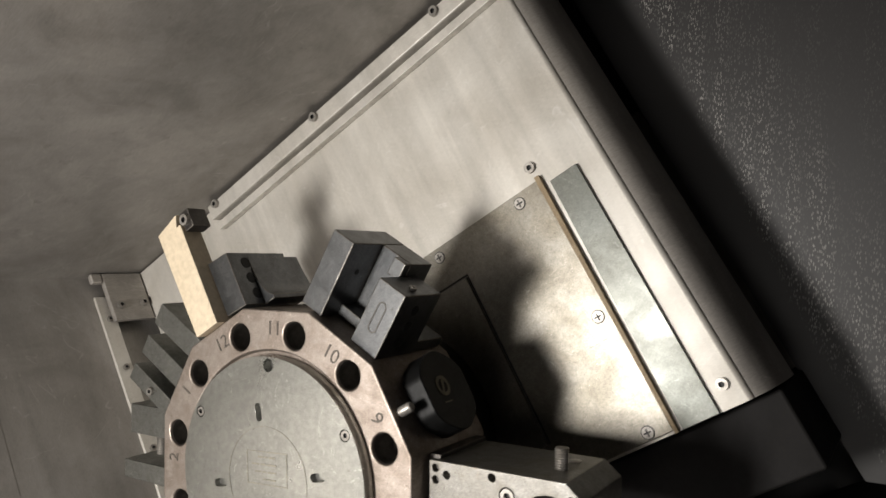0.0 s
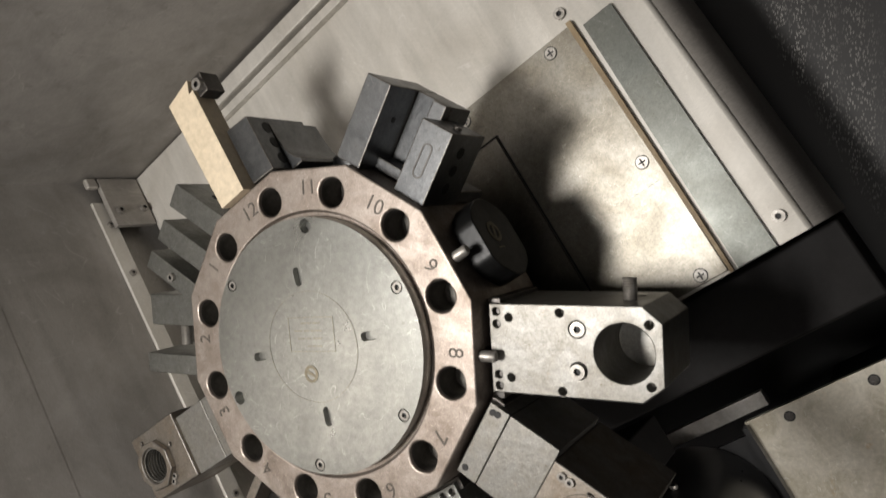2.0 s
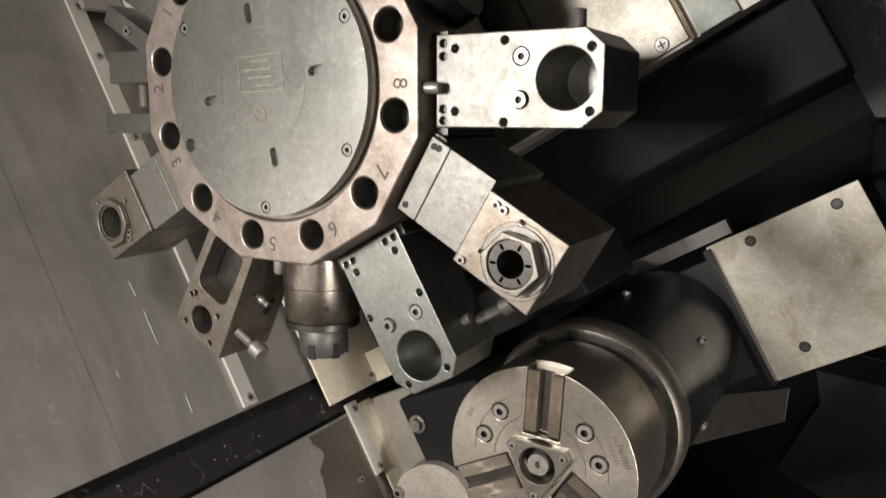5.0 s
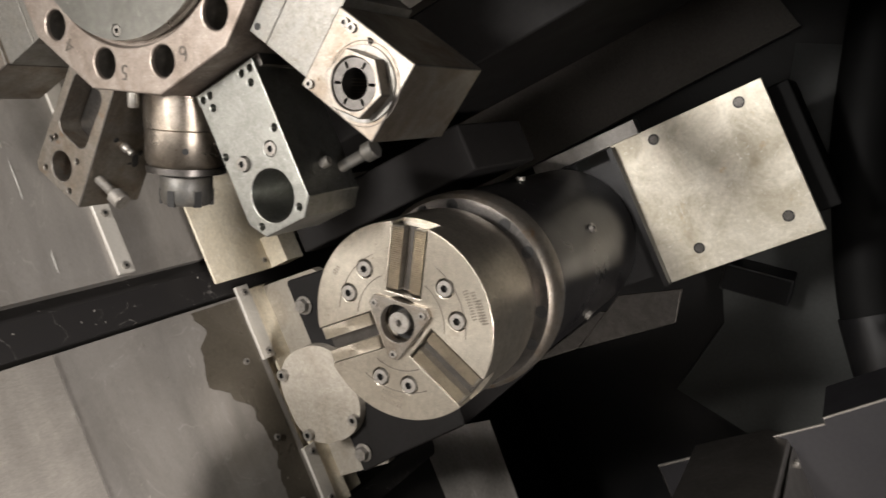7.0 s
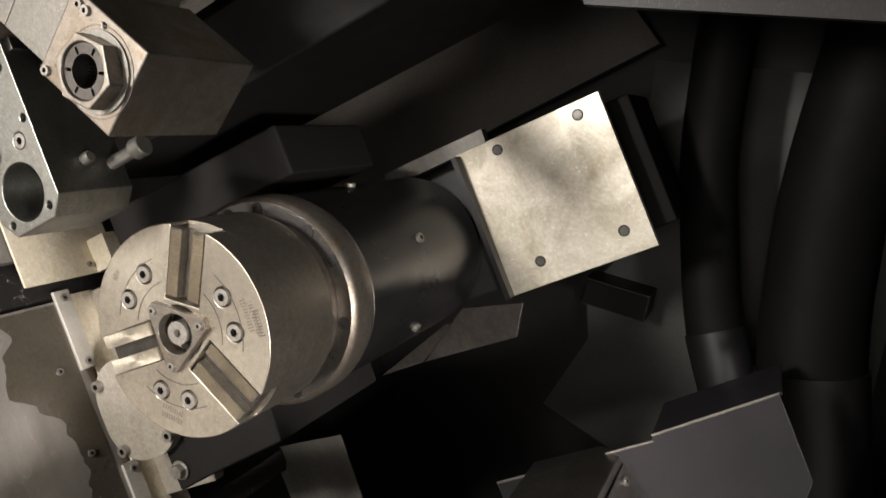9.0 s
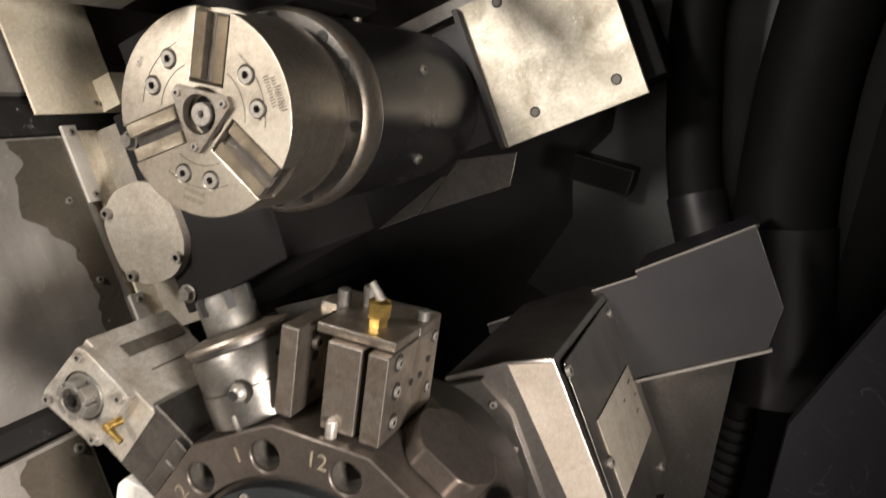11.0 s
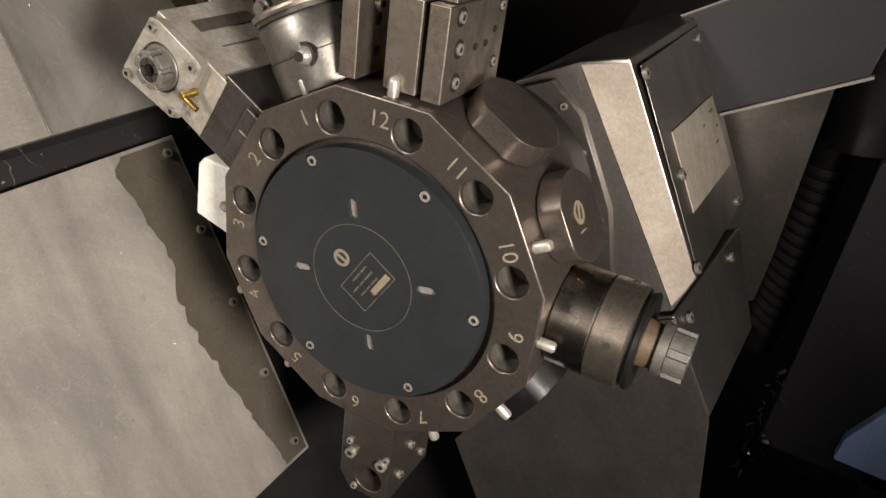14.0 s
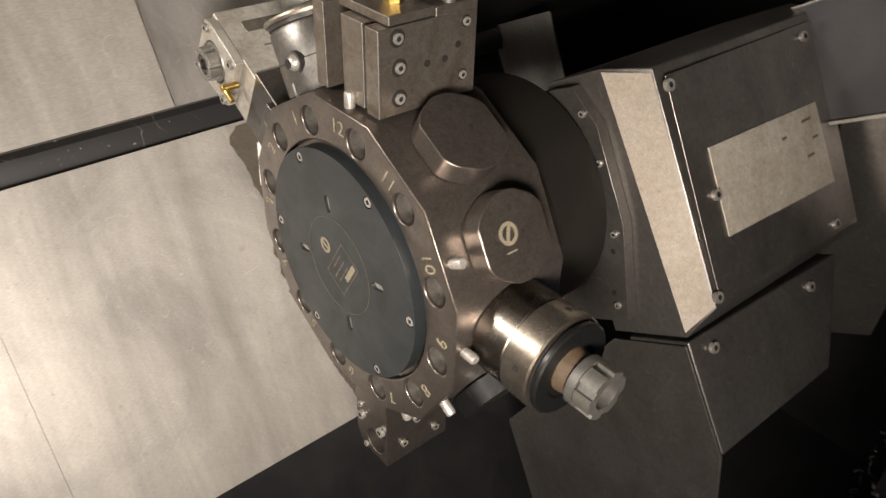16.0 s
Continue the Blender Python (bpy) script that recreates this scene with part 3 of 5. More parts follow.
# the splash guard with dried droplets
panel("wall_splash_guard", pose(0, 0, 0), plate([(-0.052, 1.343), (0.9, 1.343), (0.9, 2.3), (-0.61, 2.3)], 1.0, 1.02), GUARD, "dark splash guard spattered with dried coolant", "guard")
panel("wall_upper_back", BED, plate([(-0.40, 0.158), (0.419, 0.190), (0.40, 0.27), (0.30, 0.9), (-0.40, 0.9)], 1.60, 1.63), GUARD_BROWN, "dark sheet guard above the spindle", "guard")
panel("wall_door", pose(0, 0, 0), plate([(0.335, 0.1), (1.2, 0.1), (1.2, 1.6), (0.56, 1.6), (0.47, 0.95), (0.40, 0.78), (0.335, 0.62)], 1.22, 1.24), DOOR_PAINT, "dark grey door frame panel", "door")


# small metal chips and dried droplets that cling to the lower covers
def chips(name, count, area, seed, label):
    rng, bm = random.Random(seed), bmesh.new()
    y0, y1, b0, b1 = area
    for k in range(count):
        y, b, r, turn = y0 + (y1 - y0) * rng.random() ** 0.7, rng.uniform(b0, b1), rng.uniform(0.0003, 0.0009), rng.uniform(0, 180)
        long = r * rng.choice((1, 1.4, 2.5, 4.0))
        c, s = math.cos(radians(turn)), math.sin(radians(turn))
        low = [bm.verts.new((WALL_A + 0.0005, y + u * long * c - v * r * s, b + u * long * s + v * r * c)) for u, v in ((-1, -0.6), (1, -0.5), (0.8, 0.6), (-0.7, 0.5))]
        top = bm.verts.new((WALL_A + 0.0005 + r * 0.9, y, b))
        for i in range(4):
            bm.faces.new((low[i], low[(i + 1) % 4], top))
        bm.faces.new(low)
    ob = part(name, bm, CHIP, m=BED)
    return tagged(ob, label, "metal chips", kind="stuff")


chips("metal_chips", 130, (0.30, 0.745, -0.775, -0.29), 5, "tiny bright metal chips clinging to the lower cover")
chips("metal_chips", 40, (0.60, 0.89, -0.22, 0.10), 6, "tiny bright metal chips clinging to the middle cover")


# bolted strips on the bed covers
def strip(y, b0, b1, bolts, label, a=WALL_A, width=0.026):
    t = thing("cover_strip", BED @ Matrix.Translation((a, y, (b0 + b1) / 2)), label, "strip", "bolted strips on the bed covers")
    h = (b1 - b0) / 2
    part("bar", box(0.0005, 0.006, -width / 2, width / 2, -h, h), COVER_SHEET, t, bevel=0.001)
    for b in bolts:
        screw(SOCKET[0.005], t, 0.006, 0, b - (b0 + b1) / 2, FACE_A)
    return t


strip(0.725, 0.19, 0.86, (0.20, 0.275, 0.385, 0.495, 0.605, 0.737, 0.82), "narrow steel strip bolted along the upper bed cover")
strip(0.906, 0.012, 0.13, (0.022, 0.118), "short bright steel strip bolted to the middle bed cover")
strip(0.911, -0.232, -0.134, (-0.145, -0.22), "short bright steel strip bolted below the flange cover")
for b in (0.02, -0.10, -0.2):
    bolt = thing("bolt", BED @ Matrix.Translation((WALL_A, 0.862, b)), "small socket bolt in the grey bed cover", "bolt", "bolts in the bed covers")
    screw(SOCKET[0.005], bolt, 0, 0, 0, FACE_A)
for b in (-0.301, -0.414, -0.527, -0.642, -0.76):
    bolt = thing("bolt", BED @ Matrix.Translation((WALL_A, 0.733, b)), "small socket bolt in the lower bed cover's edge", "bolt", "bolts in the bed covers")
    screw(SOCKET[0.0065], bolt, 0, 0, 0, FACE_A)

# ---- the upper slide's cover ----
cover = thing("slide_cover", BED @ Matrix.Translation((0, 0.80, 0.32)), "bright stainless slide cover with a screwed-on wiper plate", "machine cover")
bm = bmesh.new()
# a sheet that turns round the edge: section in a and y, drawn out along b
# whose edge leans inwards towards the top
def cover_section(e):
    return [(-0.385, 0.0), (e - 0.006, 0.0)] + [(e - 0.006 + 0.006 * math.sin(radians(a)), 0.006 - 0.006 * math.cos(radians(a))) for a in range(15, 76, 15)] + [(e, 0.03), (-0.385, 0.03)]


section = cover_section(0.398)
lo = [bm.verts.new((x, y, 0.0)) for x, y in section]
hi = [bm.verts.new((x, y, 0.575)) for x, y in cover_section(0.384)]
for i in range(len(section)):
    j = (i + 1) % len(section)
    bm.faces.new((lo[i], lo[j], hi[j], hi[i]))
bm.faces.new(lo)
bm.faces.new(hi)
part("body", bm, COVER_SHEET, cover)
FOLD = [(0.0062 + 0.080 * (1 - math.cos(radians(d))), 0.030 * math.sin(radians(d))) for d in range(20, 91, 10)]
part("side_fold", loft([([(0.37, 0.0), (0.3975, 0.0), (0.384, 0.575), (0.36, 0.575)], 0.0061)] + [([(0.37, 0.0), (0.3975 + w, 0.0), (0.384 + w, 0.575), (0.36, 0.575)], y) for y, w in FOLD]), SHEET, cover, "rolled grey side of the sheet")
part("wiper_plate", plate([(-0.10, 0.003), (0.31, 0.003), (0.31, 0.315), (0.07, 0.315), (0.055, 0.26), (-0.10, 0.26)], -0.004, -0.0005), PLATE_STEEL, cover, "screwed-on steel plate with a bright middle", bevel=0.0008)
part("wiper_edge", plate([(0.3115, 0.0), (0.3155, 0.0), (0.3135, 0.318), (0.3075, 0.318)], -0.008, -0.0005), TAN, cover, "yellow-brown wiper edge")
part("way_strip", plate([(0.320, 0.0), (0.362, 0.0), (0.358, 0.305), (0.322, 0.305)], -0.006, -0.0005), WAY_GREY, cover, "grey-green steel strip", bevel=0.0008)
part("seam", plate([(0.1725, 0.045), (0.1745, 0.045), (0.1735, 0.266), (0.120, 0.266), (0.120, 0.2635), (0.1715, 0.2635)], -0.0046, -0.0042), HOLE, cover)
part("side_plate", plate([(0.05, 0.02), (0.172, 0.045), (0.172, 0.262), (0.05, 0.262)], -0.010, -0.0045), PLATE_STEEL, cover, "lower steel plate with an open seam", bevel=0.0008)
for x, z in ((0.276, 0.303), (0.148, 0.303), (0.296, 0.144), (0.284, 0.012)):
    screw(CROSS, cover, x, -0.0042, z)
    part("screw_seat", plate(ring(x, z, 0.0076, 24), -0.0046, -0.0041, [(ring(x, z, 0.0066, 24), None)]), HOLE, cover)
for x, z in ((0.307, 0.333), (0.378, 0.025)):
    screw(SOCKET[0.0065], cover, x, 0, z)
for k, w in enumerate((0.006, 0.004, 0.007, 0.005)):
    part("text_bar", box(0.270 + 0.0085 * k, 0.270 + 0.0085 * k + w, -0.0042, -0.004, 0.1175, 0.1190), WAY_GREY, cover)
part("top_rail", box(-0.17, 0.382, -0.012, -0.0005, 0.533, 0.545), COVER_SHEET, cover, bevel=0.001)
part("top_lip", plate([(-0.17, 0.549), (0.383, 0.549), (0.382, 0.572), (-0.17, 0.572)], -0.020, -0.0005), COVER_SHEET, cover, bevel=0.002)
for x in (0.075, -0.15, 0.3):
    screw(SOCKET[0.0065], cover, x, -0.020, 0.566)
# end plate in the corner beside the bed
endp = thing("end_plate", BED @ Matrix.Translation((-0.39, 0.763, 0.852)), "small grey corner plate with two socket bolts", "plate")
part("body", box(0, 0.009, -0.036, 0.034, -0.040, 0.043), SHEET, endp, bevel=0.0015)
for y, z in ((-0.021, -0.015), (0.022, -0.012)):
    screw(SOCKET[0.0065], endp, 0.009, y, z, FACE_A)
part("lip", box(0, 0.010, -0.056, -0.038, 0.026, 0.043), SHEET, endp, "bright folded lip", bevel=0.003)

# dark body below the slide cover
carriage = thing("upper_carriage", BED @ Matrix.Translation((0.1, 1.0, 0.25)), "dark painted carriage body below the slide cover", "carriage")
part("body", box(-0.32, 0.318, -0.16, 0.10, -0.022, 0.066), DARK_PAINT, carriage, bevel=0.004)
part("lower_body", box(-0.35, -0.05, -0.10, 0.1, -0.12, -0.057), DARK_PAINT, carriage, bevel=0.004)
part("bracket", box(-0.116, 0.066, 0.245, 0.265, -0.139, -0.115), SHEET_OLD, carriage, "thin grey bracket", bevel=0.001)

# yellowed guard plate beside the bed
gplate = thing("guard_plate", BED @ Matrix.Translation((-0.372, 0.86, 0.14)), "yellowed folded sheet guard with a rivet at its end", "guard")
part("sheet", box(-0.004, 0.0, -0.02, 0.14, 0.0, 0.28), SHEET_CREAM, gplate, bevel=0.001)
part("flange", box(-0.003, 0.035, 0.10, 0.14, 0.0, 0.05), SHEET_CREAM, gplate, bevel=0.001)
screw(SOCKET[0.004], gplate, 0.0, 0.09, 0.015, FACE_A)


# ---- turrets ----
# lining of each bore, in a darker steel than the disc round it
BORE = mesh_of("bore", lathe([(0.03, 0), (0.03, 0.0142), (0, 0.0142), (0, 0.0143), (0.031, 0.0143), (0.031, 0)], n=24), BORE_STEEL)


def turret(centre, ring_mat, cover_mat, first, screws_at, slots_at, pins, label, empty=0):
    """A twelve-sided tool disc. first: the angle of station 1; empty: screw holes at the end that have lost their screws."""
    t = thing("turret", pose(centre[0], 0.565, centre[1]), label, "tool turret", "tool turrets")
    outline = [(0.1785 * math.cos(radians(15 + 30 * k)), 0.1785 * math.sin(radians(15 + 30 * k))) for k in range(12)]
    holes = [(ring(0, 0, 0.131, 72), 0.007)]
    for k in range(12):
        a = radians(30 * k - 10.6)
        holes.append((ring(0.150 * math.cos(a), 0.150 * math.sin(a), 0.0145, 24), 0.045))
    disc = part("disc", plate(outline, 0, 0.135, holes), ring_mat, t, bevel=0.0022)
    for k in range(12):
        a = radians(30 * k - 10.6)
        part("bore", BORE, None, disc, m=Matrix.Translation((0.150 * math.cos(a), 0.004, 0.150 * math.sin(a))))
    cov_holes = [(slot(0.069 * math.cos(radians(d)), 0.069 * math.sin(radians(d)), 0.019, 0.0085, d), 0.007) for d in slots_at]
    cov_holes += [(ring(0.1168 * math.cos(radians(d)), 0.1168 * math.sin(radians(d)), 0.0070, 18), 0.011) for d in screws_at[6 - empty:]]
    cov_holes += [(ring(0.1168 * math.cos(radians(d)), 0.1168 * math.sin(radians(d)), 0.0062, 18), 0.005) for d in screws_at[:6 - empty]]
    cov = part("cover_plate", plate(ring(0, 0, 0.1255, 96), -0.008, 0.006, cov_holes), cover_mat, t, "round cover plate with slots", bevel=0.0012)
    if cover_mat is COVER_BLACK:
        for d in slots_at:
            part("slot_floor", plate(slot(0.069 * math.cos(radians(d)), 0.069 * math.sin(radians(d)), 0.0188, 0.0083, d), -0.0045, -0.0012), SCREW, cov)
    for d in screws_at[:6 - empty]:
        screw(SOCKET[0.005], cov, 0.1168 * math.cos(radians(d)), -0.0035, 0.1168 * math.sin(radians(d)))
    for n in range(1, 13):
        a = first + 30 * (n - 1)
        me = text_mesh(str(n), 0.021, MARK if ring_mat is STEEL_BROWN else MARK_PALE)
        part("number", me, None, t, m=pose(0.1535 * math.cos(radians(a)), -0.0003, 0.1535 * math.sin(radians(a)), 0, 90 - a, 0) @ pose(0, 0, 0, 90, 0, 0))
        if n in pins:
            part("locating_pin", PIN, None, t, m=pose(0, 0.012, 0, 0, -a, 0) @ Matrix.Translation((0.1725, 0, -0.004)))
    part("neck", lathe([(0.1345, 0), (0.1345, 0.158), (0.150, 0.158), (0.153, 0.150), (0.158, 0.140), (0.244, 0.140), (0.244, 0)], n=64), NECK_BLACK, t, "near-black turret neck")
    return t


upper = turret(UPPER, STEEL_BROWN, COVER_GREY, 150, (30, 150, 270, 330, 90, 210), (11, 101, 191, 281), (5, 8, 9), "twelve-station tool turret with a bronzed rim and a brushed steel cover", 2)
lower = turret(LOWER, DISC_DARK, COVER_BLACK, 120, (62, 2, -58, -118, -178, 122), (102, 12, -78, -168), (1, 2, 3, 4, 5, 7, 8, 9, 10, 12), "twelve-station tool turret with a dark rim and a black cover")


def emblem(parent, x, y, z, size, m=None):
    """A plain roundel with a bar across."""
    bm = plate(ring(0, 0, size, 32), -0.0004, 0, [(ring(0, 0, size * 0.66, 28), None)])
    plate(turned([(-size * 0.7, -size * 0.17), (size * 0.7, -size * 0.17), (size * 0.7, size * 0.17), (-size * 0.7, size * 0.17)], -24), -0.00035, 0, bm=bm)
    me = mesh_of("emblem", bm, MARK_PALE)
    return part("emblem", me, None, parent, m=Matrix.Translation((x, y, z)) if m is None else m)


def nameplate(parent, x, z, degrees, material):
    m = pose(x, -0.0082, z, 0, -degrees, 0)
    edge = [(-0.028, -0.017), (0.028, -0.017), (0.028, 0.017), (-0.028, 0.017)]
    inner = [(px * 0.97, pz * 0.95) for px, pz in edge]
    me = mesh_of("frame_line", plate(edge, -0.0003, 0, [(inner, None)]), material)
    part("frame_line", me, None, parent, m=m)
    for k, (w, off) in enumerate(((0.024, 0.0), (0.034, -0.004), (0.03, -0.002), (0.018, 0.003))):
        for u0, u1 in ((0, 0.3), (0.36, 0.55), (0.61, 1.0)):
            part("text_bar", box(off - w / 2 + w * u0, off - w / 2 + w * u1, -0.0003, 0, 0.0102 - 0.0075 * k, 0.0119 - 0.0075 * k), material, parent, m=m)


FAINT = metal("faint_engraving", (0.40, 0.38, 0.31), 0.4, metallic=0.6, dirt=(0.27, 0.26, 0.23), dirt_amount=0.8, spread=70)
emblem(upper, -0.003, -0.0082, -0.027, 0.0085)
nameplate(upper, 0.0, 0.012, 3, FAINT)
emblem(lower, -0.0228, -0.0082, 0.014, 0.0088)
nameplate(lower, 0.0072, -0.001, 59, MARK_DIM)
part("blank_field", plate([(-0.004, -0.0135), (0.024, -0.0135), (0.024, -0.007), (-0.004, -0.007)], -0.0003, 0), MARK_PALE, lower, m=pose(0.0072, -0.0083, -0.001, 0, -59, 0))
part("ring_line", plate(ring(0, 0, 0.0545, 72), -0.0003, 0, [(ring(0, 0, 0.0539, 72), None)]), MARK_DIM, lower, m=Matrix.Translation((0, -0.0082, 0)))
part("ring_line", plate(ring(0, 0, 0.0545, 72), -0.0003, 0, [(ring(0, 0, 0.0540, 72), None)]), FAINT, upper, m=Matrix.Translation((0, -0.0082, 0)))


# ---- tool holders; x outward from the turret, y along its axis, z round it ----
def holder(name, centre, degrees, label, category="tool holder"):
    return thing(name, station(centre, degrees) @ Matrix.Translation((0.174, 0.63, 0)), label, category, "tools on the turrets")


def local(pts):
    return [(x - 0.174, z) for x, z in pts]


def dots(parent, y, pts):
    for x, z in pts:
        part("bore", DOT, None, parent, m=Matrix.Translation((x - 0.174, y, z)))


def boring_block(degrees, y0, stud, mat, label):
    """A drilled block with a large bore at its end."""
    t = holder("boring_holder", UPPER, degrees, label)
    f = y0 - 0.63
    small = [(0.184, 0.034), (0.184, 0.023), (0.196, 0.029), (0.184, -0.022), (0.184, -0.032), (0.196, -0.024), (0.243, 0.034), (0.243, -0.033), (0.318, 0.026), (0.318, -0.024)]
    holes = [(ring(0.297 - 0.174, 0.002, 0.025, 40), 0.07)] + [(ring(x - 0.174, z, 0.0034, 14), 0.012) for x, z in small]
    holes += [(ring(0.258 - 0.174, z, 0.0072, 18), 0.004) for z in (0.0205, -0.0145)]
    body = local([(0.177, -0.038), (0.311, -0.038), (0.329, -0.024), (0.329, 0.027), (0.313, 0.041), (0.177, 0.041)])
    part("body", plate(body, f, 0.05, holes), mat, t, bevel=0.0012)
    part("foot", box(0.0, 0.012, f + 0.006, 0.05, -0.045, 0.045), STEEL_DARK, t, bevel=0.001)
    part("screw", SOCKET[0.0065], None, t, m=Matrix.Translation((0.258 - 0.174, f + 0.001, -0.0145)))
    part("screw", SOCKET[0.0065], None, t, m=Matrix.Translation((0.258 - 0.174, f + 0.005, 0.0205)))
    if stud > 0:
        part("clamp_screw", thread(0.0065, 0.038, 0.060, "z", (0.293 - 0.174, -0.005, 0)), SCREW, t)
        part("clamp_screw", thread(0.0065, 0.038, 0.042, "z", (0.293 - 0.174, 0.025, 0)), SCREW, t)
    else:
        part("clamp_screw", thread(0.006, 0.038, 0.072, "z", (0.116, 0.036, 0), rod(0.072, 0.085, 0.0095, "z", (0.116, 0.036, 0), 20, 0.001)), NUT_GREY, t)
        part("clamp_screw", thread(0.0055, 0.038, 0.050, "z", (0.111, 0.008, 0)), NUT_GREY, t)
        part("clamp_screw", thread(0.005, -0.049, -0.037, "z", (0.104, -0.012, 0)), SCREW, t)
    return t


boring_block(0, 0.587, 1, STEEL, "ground steel boring-bar holder with a large open bore")
boring_block(300, 0.600, -1, STEEL_PALE, "pale ground-steel boring-bar holder with a large open bore")


def collet_nut(parent, x, y, z, r, bore, depth, slots=6):
    """A nut with a slotted collet, facing -y."""
    part("nut", plate(ring(x, z, r, 6, 0.26), y - depth, y, [(ring(x, z, r * 0.74, 32), None)]), STEEL_RUSTY, parent, bevel=0.0012)
    holes = [(ring(x, z, bore, 28), None)]
    for k in range(slots):
        a = math.tau * (k + 0.5) / slots
        mid = (bore + r * 0.70) / 2
        holes.append((slot(x + mid * math.cos(a), z + mid * math.sin(a), r * 0.66 - bore, 0.0026, math.degrees(a)), 0.02))
    part("collet", plate(ring(x, z, r * 0.72, 36), y - depth * 0.82, y + 0.03, holes), STEEL_DARK, parent, bevel=0.0005)


def castle_nut(parent, x, y, z, r, bore, depth):
    """A round nut with six notches in its rim, on a stepped boss."""
    part("boss", lathe([(-0.010, 0), (-0.010, r * 1.16), (-0.008, r * 1.22), (0, r * 1.22)], "y", (x, y, z), 48), STEEL, parent)
    edge = []
    for k in range(6):
        for d, q in ((-22, 1.0), (-11, 1.0), (0, 1.0), (11, 1.0), (21, 1.0), (22, 0.78), (30, 0.78), (37, 0.78)):
            a = radians(60 * k + d + 8)
            edge.append((x + r * q * math.cos(a), z + r * q * math.sin(a)))
    part("nut", plate(edge, y - depth, y - 0.010, [(ring(x, z, r * 0.62, 28), None)]), STEEL, parent, bevel=0.0008)
    holes = [(ring(x, z, bore, 24), None)]
    holes += [(slot(x + r * 0.46 * math.cos(a), z + r * 0.46 * math.sin(a), r * 0.2, 0.0016, math.degrees(a)), 0.015) for a in (0.3, 1.35, 2.4, 3.44, 4.49, 5.54)]
    part("collet", plate(ring(x, z, r * 0.6, 32), y - depth + 0.001, y + 0.02, holes), STEEL_DARK, parent)


def live_tool(name, centre, degrees, front, head, base, mat, nut_r, bore, depth, label, axis_at=(0.302, 0.003), open_bore=False, castle=False):
    """A driven holder: a base on the turret and a head whose spindle faces the camera's side."""
    t = holder(name, centre, degrees, label)
    f = front - 0.63
    x0, x1, z0, z1 = head
    hx = [(x0 - 0.174, z0), (x1 - 0.174, z0), (x1 - 0.174, z1), (x0 - 0.174, z1)]
    cx, cz = axis_at[0] - 0.174, axis_at[1]
    small = [(ring(cx + 0.034 * math.cos(a), cz + 0.034 * math.sin(a), 0.002, 10), 0.006) for a in (0.35, 1.95, 3.5, 5.1)]
    small = [s for s in small if all(x0 - 0.171 < p[0] < x1 - 0.177 and z0 + 0.003 < p[1] < z1 - 0.003 for p in s[0])]
    small.append((ring(cx, cz, bore, 36), None))
    part("head", plate(hx, f, f + depth, small), mat, t, bevel=0.0016)
    b0, b1, c0, c1 = base
    part("base", box(b0 + 0.0216 - 0.174, b1 - 0.174, f + 0.004, f + depth * 0.9, c0, c1), STEEL, t, bevel=0.0010)
    part("base_plate", box(b0 - 0.174, b0 + 0.0211 - 0.174, f + 0.0042, f + depth * 0.9, c0, c1), STEEL, t, bevel=0.0010)
    part("base_joint", box(0.0, 0.014, f + 0.012, 0.06, c0 - 0.002, c1 + 0.002), STEEL_DARK, t, bevel=0.001)
    if open_bore:
        part("boss", plate(ring(cx, cz, nut_r * 1.18, 8, 0.3), f - 0.007, f - 0.0002, [(ring(cx, cz, bore, 36), None)]), mat, t, bevel=0.0012)
        for k in range(7):
            part("thread_ring", plate(ring(cx, cz, bore - 0.0002, 32), f - 0.004 + 0.004 * k, f - 0.0025 + 0.004 * k, [(ring(cx, cz, bore - 0.0016, 32), None)]), STEEL, t)
        return t
    part("engraved_ring", plate(ring(cx, cz, nut_r * 1.22, 56), f - 0.0003, f, [(ring(cx, cz, nut_r * 1.195, 56), None)]), MARK, t)
    part("seal_ring", plate(ring(cx, cz, nut_r * 1.1, 48), f - 0.002, f - 0.0002, [(ring(cx, cz, nut_r * 0.9, 40), None)]), STEEL, t, bevel=0.0004)
    if castle:
        castle_nut(t, cx, f - 0.001, cz, nut_r, bore, 0.024)
    else:
        collet_nut(t, cx, f - 0.001, cz, nut_r, bore, 0.014)
    return t


t7 = live_tool("live_tool_holder", UPPER, 330, 0.575, (0.250, 0.334, -0.032, 0.042), (0.177, 0.250, -0.026, 0.050), STEEL_RUSTY, 0.028, 0.0125, 0.12, "brown-stained driven tool holder with a hexagonal collet nut")
for x, z in ((0.262, 0.034), (0.270, 0.034), (0.258, -0.026)):
    screw(SOCKET[0.004], t7, x - 0.174, -0.055, z)
dots(t7, -0.051, ((0.183, 0.043), (0.183, -0.018), (0.188, 0.044)))
t3 = live_tool("live_tool_holder", UPPER, 210, 0.570, (0.240, 0.323, -0.036, 0.042), (0.170, 0.240, -0.028, 0.042), STEEL_RUSTY, 0.025, 0.0205, 0.085, "stained driven tool holder with an empty threaded bore", (0.293, 0.006), True)
for x, z in ((0.273, 0.028), (0.278, 0.033)):
    screw(SOCKET[0.004], t3, x - 0.174, -0.06, z)

